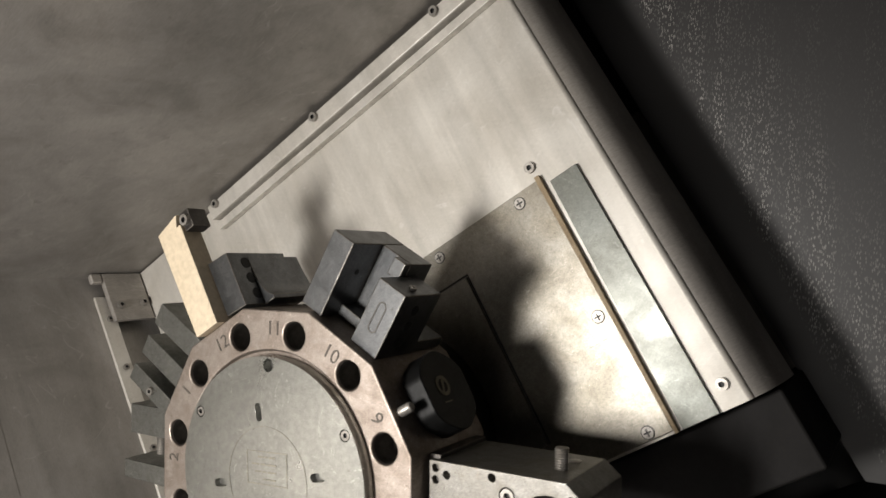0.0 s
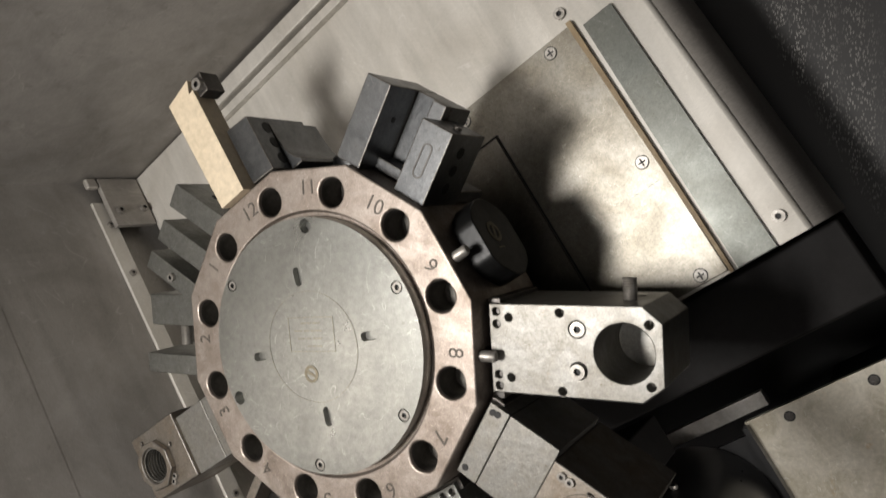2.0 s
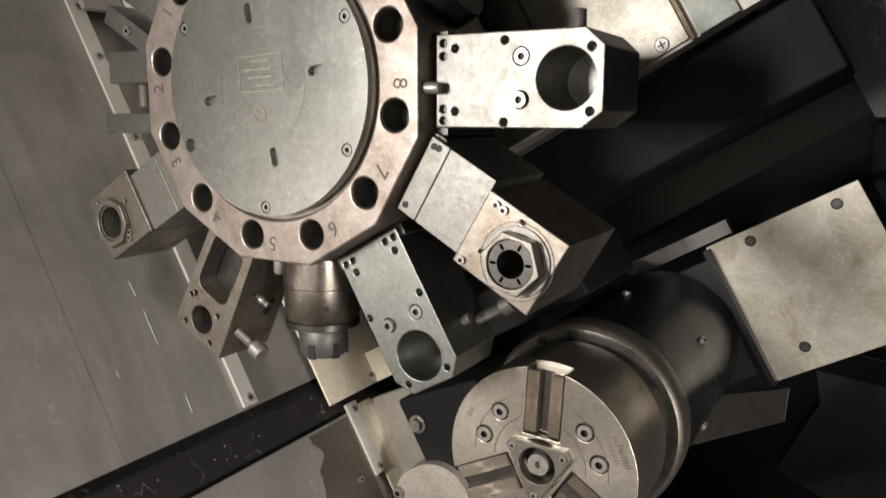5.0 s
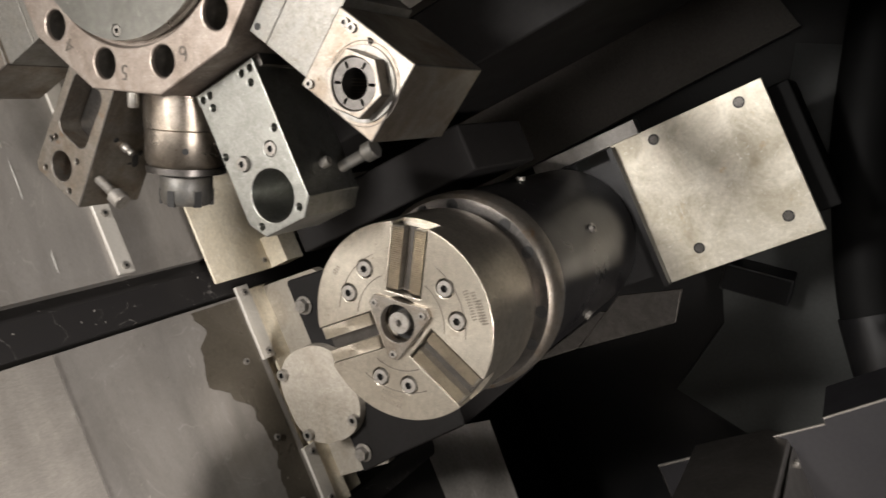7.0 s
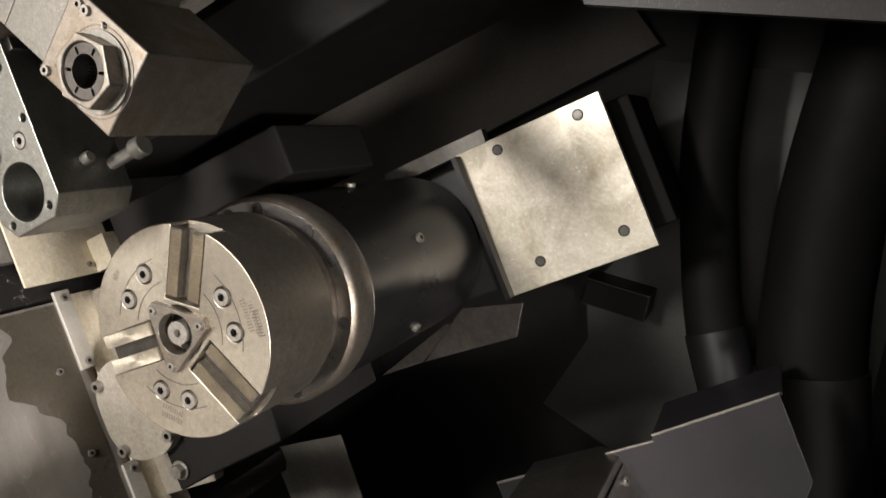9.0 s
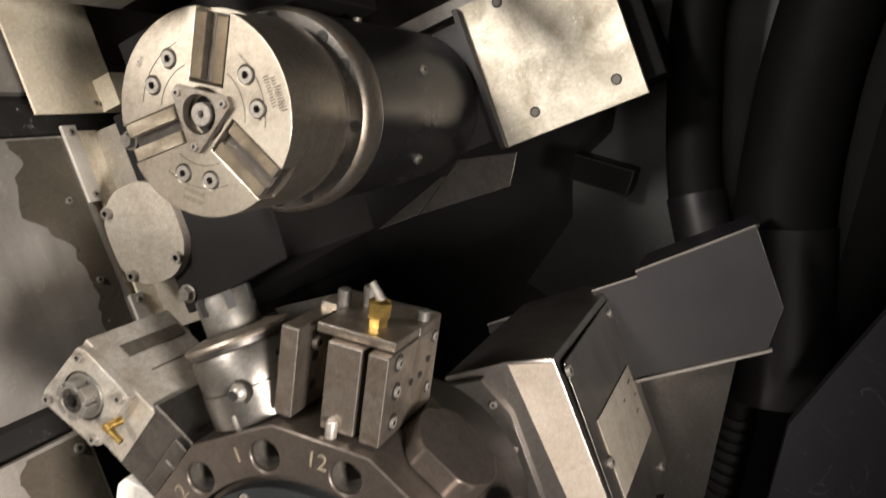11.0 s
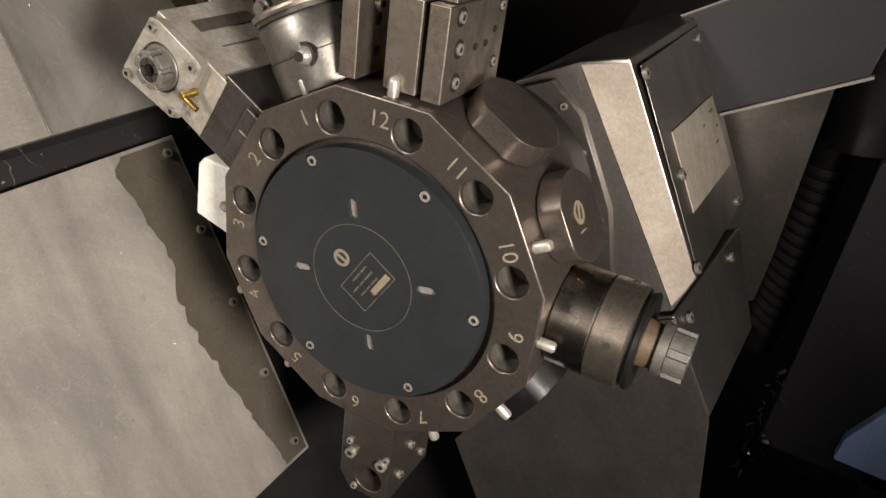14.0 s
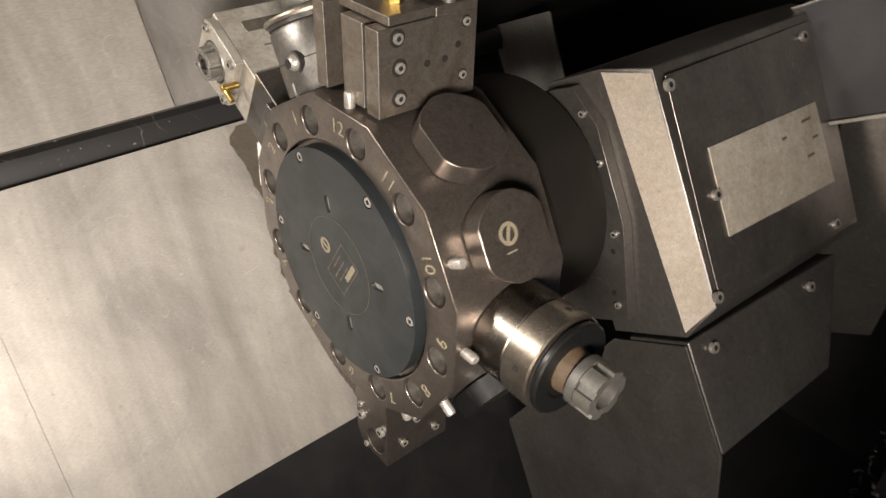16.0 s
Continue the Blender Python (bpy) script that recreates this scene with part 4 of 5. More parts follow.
# a block with a milled pocket
b4 = holder("pocket_holder", UPPER, 240, "steel tool block with a milled pocket and a bore")
f = 0.60 - 0.63
part("body", plate(local([(0.180, -0.034), (0.322, -0.034), (0.329, -0.028), (0.326, 0.047), (0.180, 0.036)]), f, 0.05,
                   [(rounded(0.020, 0.092, -0.022, 0.026, 0.012), 0.028), (ring(0.301 - 0.174, 0.003, 0.0165, 32), 0.07)]
                   + [(ring(x - 0.174, z, 0.003, 12), 0.01) for x, z in ((0.277, -0.019), (0.283, -0.024), (0.281, 0.022), (0.318, -0.018), (0.318, 0.026))]), STEEL_RUSTY, b4, bevel=0.0014)
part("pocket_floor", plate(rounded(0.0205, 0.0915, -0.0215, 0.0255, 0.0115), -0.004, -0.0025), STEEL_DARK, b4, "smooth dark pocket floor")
part("clamp_screw", thread(0.0055, 0.047, 0.075, "z", (0.113, -0.018, 0), rod(0.075, 0.09, 0.0095, "z", (0.113, -0.018, 0), 20, 0.001)), SCREW, b4)
part("coolant_nozzle", lathe([(0.04, 0.0), (0.04, 0.005), (0.047, 0.005), (0.05, 0.003), (0.053, 0.0042), (0.056, 0.003), (0.056, 0)], "z", (0.075, 0.005, 0), 16), SCREW, b4)
for x, y in ((0.10, 0.02), (0.085, 0.03), (0.065, -0.01)):
    part("bore", DOT, None, b4, m=pose(x, y, 0.0425, -90, 0, 0))

for x, y, turn in ((0.095, 0.026, 20), (0.118, 0.036, 20)):
    part("slot", plate(slot(0, 0, 0.018, 0.008, turn), -0.0006, 0.0), HOLE, b4, m=pose(x, y, 0.0432, -90, 0, 0))
# a round collet chuck that hangs from its station
def er_holder(centre, degrees, y, body_r, x1, nut_r, x2, label, mat):
    t = holder("collet_chuck", centre, degrees, label)
    c = (0, y - 0.63, 0)
    m = x1 - 0.174
    part("body", lathe([(0.0, 0), (0.0, body_r * 1.02), (m * 0.45, body_r * 1.02), (m * 0.46, body_r * 0.985), (m * 0.47, body_r), (m * 0.9, body_r), (m * 0.97, body_r * 0.93), (m, body_r * 0.9), (m, 0)], "x", c, 56), mat, t)
    part("seal", lathe([(m * 0.965, 0), (m * 0.965, body_r * 0.99), (m + 0.004, body_r * 0.99), (m + 0.004, nut_r * 0.9), (m + 0.010, nut_r * 0.85), (m + 0.010, 0)], "x", c, 48), STEEL_DARK, t, "dark sealing ring")
    e = x2 - 0.174
    bm = lathe([(m + 0.008, 0), (m + 0.008, nut_r * 0.96), (m + 0.010, nut_r), (e - 0.004, nut_r), (e, nut_r * 0.9), (e, nut_r * 0.55), (e - 0.012, nut_r * 0.5), (e - 0.012, 0)], "x", c, 48)
    nut = part("nut", bm, NUT_GREY, t, "slotted collet nut")
    for k in range(6):
        a = 60 * k + 20
        part("slot", box(e - 0.016, e + 0.0006, -0.004, 0.004, nut_r - 0.003, nut_r + 0.0006), HOLE, nut, m=Matrix.Translation(c) @ pose(0, 0, 0, a, 0, 0))
    for k in range(3):
        a = 120 * k + 75
        part("bore", DOT, None, t, m=Matrix.Translation((m * 0.72, c[1], 0)) @ pose(0, 0, 0, a, 0, 0) @ Matrix.Translation((0, -body_r - 0.0001, 0)))
    return t


er_holder(UPPER, 270, 0.64, 0.041, 0.250, 0.0268, 0.288, "round steel collet chuck with a slotted nut", TURNED_BROWN)
low_er = holder("collet_chuck", LOWER, 0, "polished dark round collet chuck with a banded body and slotted nut")
AX0 = (0, 0.002, 0)
part("body", lathe([(0, 0), (0, 0.0485), (0.035, 0.0485), (0.0362, 0.0475), (0.0362, 0)], "x", AX0, 64), POLISHED, low_er, "oily black polished body")
part("band", lathe([(0.0364, 0), (0.0364, 0.0475), (0.0376, 0.0488), (0.066, 0.0488), (0.0675, 0.047), (0.0675, 0)], "x", AX0, 64), TURNED_BROWN, low_er, "brown turned band")
part("groove", lathe([(0.0676, 0), (0.0676, 0.0425), (0.0705, 0.0425), (0.0705, 0)], "x", AX0, 48), HOLE, low_er)
part("sealing_disc", lathe([(0.0706, 0), (0.0706, 0.0445), (0.072, 0.0462), (0.0755, 0.0462), (0.077, 0.0445), (0.077, 0.030), (0.0745, 0.028), (0.0745, 0)], "x", AX0, 64), PLUG_BLACK, low_er, "black sealing disc")
part("neck", lathe([(0.0745, 0), (0.0745, 0.0225), (0.088, 0.0205), (0.088, 0)], "x", AX0, 40), RUST_NECK, low_er, "rust-brown neck")
NOTCHED = []
for k in range(6):
    for d, q in ((-20, 1.0), (-10, 1.0), (0, 1.0), (10, 1.0), (20, 1.0), (21, 0.86), (30, 0.86), (39, 0.86)):
        NOTCHED.append((0.0240 * q * math.cos(radians(60 * k + d)), 0.0240 * q * math.sin(radians(60 * k + d))))
part("nut", plate(NOTCHED, 0, 0.018, [(ring(0, 0, 0.0135, 28), 0.012)]), NUT_GREY, low_er, "slotted collet nut", 0.0012, pose(0.117, 0.002, 0, 0, 0, 90))
part("nut_collar", lathe([(0.0882, 0), (0.0882, 0.0225), (0.0898, 0.0244), (0.0985, 0.0244), (0.0985, 0)], "x", AX0, 48), NUT_GREY, low_er)
for a in (75, 165, 255, 345):
    part("bore", DOT, None, low_er, m=Matrix.Translation((0.054, 0.002, 0)) @ pose(0, 0, 0, a, 0, 0) @ Matrix.Translation((0, -0.0489, 0)))


# turning tool holders
def bar(parent, name, x0, x1, y0, y1, z0, z1, mat, label="", bevel=0.0012):
    return part(name, box(x0 - 0.174, x1 - 0.174, y0 - 0.63, y1 - 0.63, z0, z1), mat, parent, label, bevel)


s12 = holder("turning_tool", UPPER, 120, "turning tool with a beige shank clamped by a dark grey block")
part("shank", plate(local([(0.173, -0.013), (0.296, -0.013), (0.296, -0.006), (0.309, -0.012), (0.303, 0.026), (0.173, 0.023)]), 0.556 - 0.63, 0.582 - 0.63), BEIGE, s12, "beige square shank", bevel=0.0008)
bar(s12, "insert_seat", 0.286, 0.309, 0.560, 0.585, -0.028, -0.0135, STEEL_DARK, "dark insert seat")
screw(SOCKET[0.0065], s12, 0.297 - 0.174, -0.07, -0.021)
part("clamp_block", plate(local([(0.176, -0.046), (0.178, -0.0145), (0.244, -0.0145), (0.241, -0.046)]), 0.572 - 0.63, 0.03), BLOCK_GREY, s12, bevel=0.0012)
part("foot", plate(local([(0.175, -0.062), (0.175, -0.0465), (0.236, -0.0465), (0.215, -0.0478), (0.200, -0.0500), (0.190, -0.0535), (0.183, -0.0585), (0.180, -0.062)]), -0.03, 0.05), BLOCK_GREY, s12, bevel=0.001)
for x in (0.190, 0.209, 0.228):
    part("bore", rod(0, 0.001, 0.0065, n=18), HOLE, s12, m=pose(x - 0.174, -0.035, -0.0465, 90, 0, 0))
bar(s12, "back_block", 0.175, 0.262, 0.60, 0.68, 0.024, 0.052, BLOCK_GREY)

b10 = holder("turning_holder", UPPER, 60, "dark grey forked turning-tool holder with clamp screws")
bar(b10, "prong", 0.172, 0.257, 0.575, 0.66, 0.037, 0.066, BLOCK_GREY)
bar(b10, "prong", 0.172, 0.244, 0.577, 0.640, -0.040, -0.005, BLOCK_GREY)
bar(b10, "web", 0.174, 0.257, 0.622, 0.66, -0.0045, 0.0365, BLOCK_GREY)
bar(b10, "hook", 0.238, 0.257, 0.612, 0.6215, -0.004, 0.012, BLOCK_GREY)
bar(b10, "base", 0.174, 0.186, 0.60, 0.69, -0.039, 0.06, BLOCK_GREY)
bar(b10, "wedge", 0.174, 0.238, 0.590, 0.6115, -0.0045, -0.001, BLOCK_GREY)
part("oval_mark", plate(slot(0.035, -0.022, 0.034, 0.011, 0), -0.0005, 0, [(slot(0.035, -0.022, 0.031, 0.008, 0), None)]), STEEL_DARK, b10, m=Matrix.Translation((0, 0.577 - 0.63, 0)))
for x in (0.19, 0.208, 0.226):
    part("bore", rod(0, 0.001, 0.0055, n=16), HOLE, b10, m=pose(x - 0.174, -0.025, -0.0405, 90, 0, 0))
part("bore", rod(0, 0.001, 0.003, n=12), HOLE, b10, m=pose(0.224 - 0.174, -0.03, 0.0365, 90, 0, 0))
screw(SOCKET[0.004], b10, 0.0705, -0.03, -0.03, FACE_A)

low11 = holder("blank_holder", UPPER, 90, "low round grey blank on the turret's rim")
part("body", lathe([(0, 0), (0, 0.026), (0.012, 0.026), (0.014, 0.024), (0.014, 0)], "x", (0, 0.03, 0.008), 40), BLOCK_GREY, low11)

t1 = holder("turning_holder", UPPER, 150, "grey turning-tool holder with three slanting clamp bars")
bar(t1, "clamp_bar", 0.176, 0.268, 0.590, 0.66, -0.042, -0.014, STEEL_PALE)
bar(t1, "clamp_bar", 0.176, 0.272, 0.592, 0.66, 0.006, 0.032, STEEL_PALE)
bar(t1, "clamp_bar", 0.176, 0.268, 0.585, 0.65, 0.044, 0.066, STEEL_PALE)
bar(t1, "web", 0.174, 0.225, 0.64, 0.69, -0.042, 0.06, STEEL_DARK)
part("insert_screw", SOCKET[0.005], None, t1, m=Matrix.Translation((0.05, -0.0452, 0.055)))
for x in (0.205, 0.232):
    part("bore", rod(0, 0.001, 0.0055, n=16), HOLE, t1, m=pose(x - 0.174, -0.01, -0.0425, 90, 0, 0))
t2 = holder("turning_holder", UPPER, 180, "grey forked turning-tool holder with a set screw")
bar(t2, "prong", 0.176, 0.268, 0.590, 0.66, -0.044, -0.008, STEEL_PALE)
bar(t2, "prong", 0.176, 0.280, 0.590, 0.66, 0.026, 0.049, STEEL_PALE)
bar(t2, "web", 0.174, 0.230, 0.63, 0.69, -0.042, 0.045, STEEL_DARK)
part("set_screw", thread(0.0065, -0.0075, 0.018, "z", (0.06, -0.02, 0)), SCREW, t2)


# blanking plugs
def plug(centre, degrees, mark, mat, label, y=0.632):
    t = holder("blanking_plug", centre, degrees, label, "plug")
    pts = []
    r, flat = 0.0415, 0.0375
    for k in range(72):
        a = math.tau * k / 72
        reach = min(r, flat / max(1e-6, abs(math.cos(a))), 0.0405 / max(1e-6, abs(math.cos(a - 1.05))), 0.0405 / max(1e-6, abs(math.cos(a + 1.05))))
        pts.append((reach * math.cos(a), reach * math.sin(a)))
    bm = loft([([(p * 0.985, q * 0.985) for p, q in pts], -0.023), (pts, -0.0222), (pts, 0.0)])
    ob = part("body", bm, mat, t, bevel=0.0016, m=Matrix.Translation((0, y - 0.63, 0)) @ pose(0, 0, 0, 0, 0, 90))
    if mark:
        emblem(t, 0, 0, 0, 0.0105, Matrix.Translation((0.0234, y - 0.638, 0.005)) @ pose(0, 0, 0, 0, 0, 90) @ pose(0, 0, 0, 0, 90, 0))
        part("text_bar", box(0.0229, 0.0234, -0.015, -0.003, -0.0120, -0.0106), MARK_PALE, t, m=Matrix.Translation((0, y - 0.63, 0)))
    part("screw", SOCKET[0.004], None, t, m=Matrix.Translation((0.001, y - 0.63 + 0.05, 0)) @ FACE_A)
    return t


plug(UPPER, 30, True, PLUG_BLACK, "dark round blanking plug with a pale emblem")
plug(LOWER, 60, False, DISC_DARK, "dark grey round blanking plug with two flats")
plug(LOWER, 30, True, DISC_DARK, "dark round blanking plug with a pale emblem")

# ---- tools of the lower turret ----
l12 = holder("turning_holder", LOWER, 90, "worn steel forked turning-tool holder with a brass coolant nozzle")
bar(l12, "prong", 0.175, 0.256, 0.580, 0.66, 0.037, 0.054, TOOL_BROWN)
bar(l12, "prong", 0.175, 0.2538, 0.578, 0.685, -0.0475, -0.029, TOOL_BROWN)
bar(l12, "wedge", 0.176, 0.2538, 0.580, 0.639, -0.0225, 0.009, TOOL_BROWN)
for x in (0.195, 0.222, 0.247):
    part("bore", rod(0, 0.0006, 0.0052, n=16), HOLE, l12, m=pose(x - 0.174, -0.018, 0.0369, 90, 0, 0))
bar(l12, "web", 0.175, 0.262, 0.640, 0.688, -0.047, 0.052, TOOL_BROWN)
bar(l12, "top_plate", 0.2545, 0.2632, 0.590, 0.6395, -0.0465, 0.026, TOOL_BROWN)
part("coolant_nozzle", lathe([(0.088, 0), (0.088, 0.0085), (0.096, 0.0085), (0.097, 0.0105), (0.110, 0.0105), (0.112, 0.007), (0.112, 0)], "x", (0, -0.012, -0.016), 6), BRASS, l12, "brass hexagonal nozzle")
part("nozzle_tip", lathe([(-0.002, 0), (-0.002, 0.0042), (0.016, 0.003), (0.016, 0)], "x", (0, 0, 0), 14), SCREW, l12, m=pose(0.112, -0.012, -0.016, 0, -38, 0))
for y, z, top in ((0.012, 0.030, 0.104), (0.030, 0.014, 0.106), (0.03, -0.04, 0.097)):
    part("dowel", rod(0.085, top, 0.0062, "x", (0, y, z), 20, 0.001), NUT_GREY, l12)
part("screw", SOCKET[0.0065], None, l12, m=pose(0.062, -0.02, 0.0368, 90, 0, 0))
# a near-black disc round each screw stands for its sunk hole's shade
for x, y in ((0.19, -0.03), (0.218, -0.03), (0.244, -0.032), (0.195, 0.042), (0.244, 0.044)):
    part("recess", rod(0, 0.0007, 0.0080 if y < 0 else 0.0055, n=20), HOLE, l12, m=pose(x - 0.174, y, -0.0481, 90, 0, 0))
    part("screw", SOCKET[0.005] if y < 0 else SOCKET[0.004], None, l12, m=pose(x - 0.174, y, -0.0460 if y < 0 else -0.0468, 90, 0, 0))
for x, y in ((0.215, 0.0), (0.215, 0.02), (0.225, 0.035)):
    part("bore", DOT, None, l12, m=pose(x - 0.174, y, -0.0482, 90, 0, 0))

l2 = live_tool("live_tool_holder", LOWER, 150, 0.577, (0.222, 0.321, -0.030, 0.046), (0.176, 0.222, -0.034, 0.046), STEEL_LIGHT, 0.019, 0.0065, 0.11, "ground steel driven tool holder with a brass nozzle", (0.2866, 0.0097), castle=True)
part("front_plate", plate(local([(0.247, -0.029), (0.255, -0.031), (0.308, -0.031), (0.318, -0.026), (0.325, 0.044), (0.320, 0.052), (0.313, 0.053), (0.254, 0.046), (0.246, 0.040)]), -0.064, -0.0532, [(ring(0.2866 - 0.174, 0.0097, 0.0245, 32), None)]), STEEL_LIGHT, l2, bevel=0.001)
for x, z in ((0.310, -0.021), (0.254, -0.022), (0.316, 0.045), (0.254, 0.037)):
    screw(SOCKET[0.005], l2, x - 0.174, -0.064, z)
part("coolant_nozzle", rod(-0.014, 0.006, 0.0042, "y", (0.070, -0.064, 0.002), 14, 0.0008, bm=lathe([(0, 0), (0, 0.0028), (0.002, 0.0034), (0.020, 0.0034), (0.020, 0)], "x", (0.051, -0.074, 0.003), 14)), BRASS, l2, "small bent brass nozzle")
part("base_cover", box(0.174 - 0.174, 0.226 - 0.174, -0.0525, 0.02, -0.036, 0.047), STEEL_DARK, l2, "darker base block", bevel=0.0015)
part("foot", box(0.0, 0.016, -0.058, -0.0527, -0.03, 0.034), STEEL_DARK, l2, bevel=0.001)
bar(l2, "side_rail", 0.285, 0.300, 0.60, 0.68, -0.0312, -0.0302, STEEL_RUSTY, "brown-stained side rail")
bar(l2, "side_groove", 0.262, 0.264, 0.61, 0.66, -0.0306, -0.0301, MARK)

l1 = er_holder(LOWER, 120, 0.620, 0.047, 0.243, 0.0255, 0.290, "round steel driven holder with a slotted collet nut", TURNED_GREY)
part("splash_disc", lathe([(0.073, 0.03), (0.071, 0.0485), (0.0735, 0.0495), (0.076, 0.0485), (0.081, 0.028)], "x", (0, -0.010, 0), 48), STEEL_RUSTY, l1, "rust-stained splash disc")
part("base_block", box(0.001, 0.012, -0.030, 0.055, -0.038, 0.038), STEEL, l1, bevel=0.002)
part("ball_joint", lathe([(-0.0085 * math.cos(radians(a)), 0.0085 * math.sin(radians(a))) for a in range(20, 91, 10)] + [(0.006, 0.0085)], "y", (0.030, -0.053, -0.016), 24), SCREW, l1, "round ball joint")
part("ball_seat", lathe([(-0.003, 0.0086), (-0.003, 0.0118), (0.006, 0.0125)], "y", (0.030, -0.051, -0.016), 24), STEEL_DARK, l1, "dark collar round the ball")
part("bore", rod(-0.0088, -0.0076, 0.0046, "y", (0.030, -0.053, -0.016), 18), HOLE, l1)

l3 = holder("cover_block", LOWER, 180, "white plastic cover block on the turret's rim", "cover")
part("body", plate(local([(0.176, -0.034), (0.232, -0.037), (0.240, -0.028), (0.246, 0.034), (0.196, 0.046), (0.176, 0.04)]), -0.032, 0.045), WHITE_BLOCK, l3, bevel=0.003)
part("recess_ring", plate(ring(0.03, 0.012, 0.006, 20), -0.0004, 0, [(ring(0.03, 0.012, 0.005, 20), None)]), MARK, l3, m=Matrix.Translation((0, -0.0322, 0)))

l6 = holder("boring_holder", LOWER, 270, "small dark boring-bar holder with an open bore")
part("body", plate(local([(0.178, -0.025), (0.282, -0.025), (0.303, -0.012), (0.303, 0.038), (0.178, 0.038)]), -0.045, 0.05, [(ring(0.277 - 0.174, 0.013, 0.0175, 30), None)]), DISC_DARK, l6, bevel=0.0014)
for x, z, r in ((0.247, -0.011, 0.0065), (0.245, 0.029, 0.0065), (0.232, -0.014, 0.004), (0.236, 0.034, 0.004), (0.296, -0.004, 0.004)):
    screw(SOCKET[r], l6, x - 0.174, -0.045, z)
for x, y in ((0.07, 0.0), (0.10, -0.02), (0.105, 0.03)):
    part("screw", SOCKET[0.005], None, l6, m=pose(x, y, 0.038, -90, 0, 0))
plug(LOWER, 330, False, PLUG_BLACK, "black round blanking plug under the collet chuck")


# ---- spindle ----
chuck = thing("chuck", pose(SPINDLE_X, 0.696, SPINDLE_Z), "steel three-jaw power chuck without top jaws", "chuck")
JAWS, RC = (87, 207, 327), 0.105


# the face, with its three guideways cut in from the rim
W = 0.0205
edge = []
for d in JAWS:
    half = math.degrees(math.asin(W / RC))
    edge += turned([(RC * math.cos(math.asin(W / RC)), -W), (0.030, -W), (0.030, W), (RC * math.cos(math.asin(W / RC)), W)], d)
    edge += [(RC * math.cos(radians(a)), RC * math.sin(radians(a))) for a in np.linspace(d + half, d + 120 - half, 24)[1:-1]]
bolt_at = [d + s for d in JAWS for s in (46, 76)]
holes = [(ring(0.0667 * math.cos(radians(d)), 0.0667 * math.sin(radians(d)), 0.0098, 22), 0.010) for d in bolt_at]
holes.append((ring(0, 0, 0.027, 36), 0.018))
part("face", plate(edge, 0, 0.026, holes), CHUCK_STEEL, chuck, bevel=0.0012)
part("body", lathe([(0.024, 0), (0.024, RC), (0.106, RC), (0.108, RC - 0.002), (0.1085, 0)], n=96), CHUCK_STEEL, chuck, "turned chuck body")
for d in bolt_at:
    screw(SOCKET[0.008], chuck, 0.0667 * math.cos(radians(d)), 0.006, 0.0667 * math.sin(radians(d)))
# master jaws with fine teeth on both ridges
for d in JAWS:
    jaw = part("master_jaw", box(0.032, 0.100, 0.010, 0.0235, -0.0195, 0.0195), STEEL_DARK, chuck, m=pose(0, 0, 0, 0, -d, 0))
    for z0, z1 in ((-0.0195, -0.0065), (0.0065, 0.0195)):
        bm, n = bmesh.new(), 30
        outline = [(0.032, 0.0105)]
        for k in range(n):
            x = 0.033 + 0.066 * k / n
            outline += [(x, 0.0010), (x + 0.0011, -0.0010)]
        outline += [(0.1, 0.0008), (0.1, 0.0105)]
        lo = [bm.verts.new((x, y, z0)) for x, y in outline]
        hi = [bm.verts.new((x, y, z1)) for x, y in outline]
        for i in range(len(lo)):
            j = (i + 1) % len(lo)
            bm.faces.new((lo[i], lo[j], hi[j], hi[i]))
        bm.faces.new(lo)
        bm.faces.new(hi)
        part("toothed_ridge", bm, CHUCK_STEEL, jaw)
# groove lines on the face
for r in (0.052, 0.0755):
    for d in JAWS:
        pts = [(r * math.cos(radians(a)), r * math.sin(radians(a))) for a in np.linspace(d + 32, d + 92, 20)]
        back = [(p * (r - 0.0009) / r, q * (r - 0.0009) / r) for p, q in reversed(pts)]
        part("groove", plate(pts + back, -0.0003, 0), MARK, chuck)
# three-cornered centre cover
tri = []
for d in JAWS:
    tri += [(0.039 * math.cos(radians(d + 60 + e)), 0.039 * math.sin(radians(d + 60 + e))) for e in (-8, -4, 0, 4, 8)]
cc = part("centre_cover", plate(tri, -0.006, 0.004, [(ring(0, 0, 0.0200, 36), None)]), STEEL_RUSTY, chuck, "three-cornered centre cover", bevel=0.0008)
for d in JAWS:
    screw(SOCKET[0.004], cc, 0.0325 * math.cos(radians(d + 60)), -0.006, 0.0325 * math.sin(radians(d + 60)))
part("centre_bore", lathe([(0.012, 0.0205), (0.012, 0.0), (0.002, 0)], n=32, bm=rod(0.012, 0.014, 0.0205)), HOLE, chuck)
part("centre_screw", plate(ring(0, 0, 0.0115, 28), -0.003, 0.012, [(ring(0, 0, 0.0042, 6), 0.009)]), SCREW, chuck, bevel=0.0008)
# markings, unreadable or a maker's
MARK_THIN = metal("thin_engraving", (0.20, 0.175, 0.14), 0.5, metallic=0.5, dirt=(0.2, 0.17, 0.14), dirt_amount=0.8, spread=70)
random.seed(4)
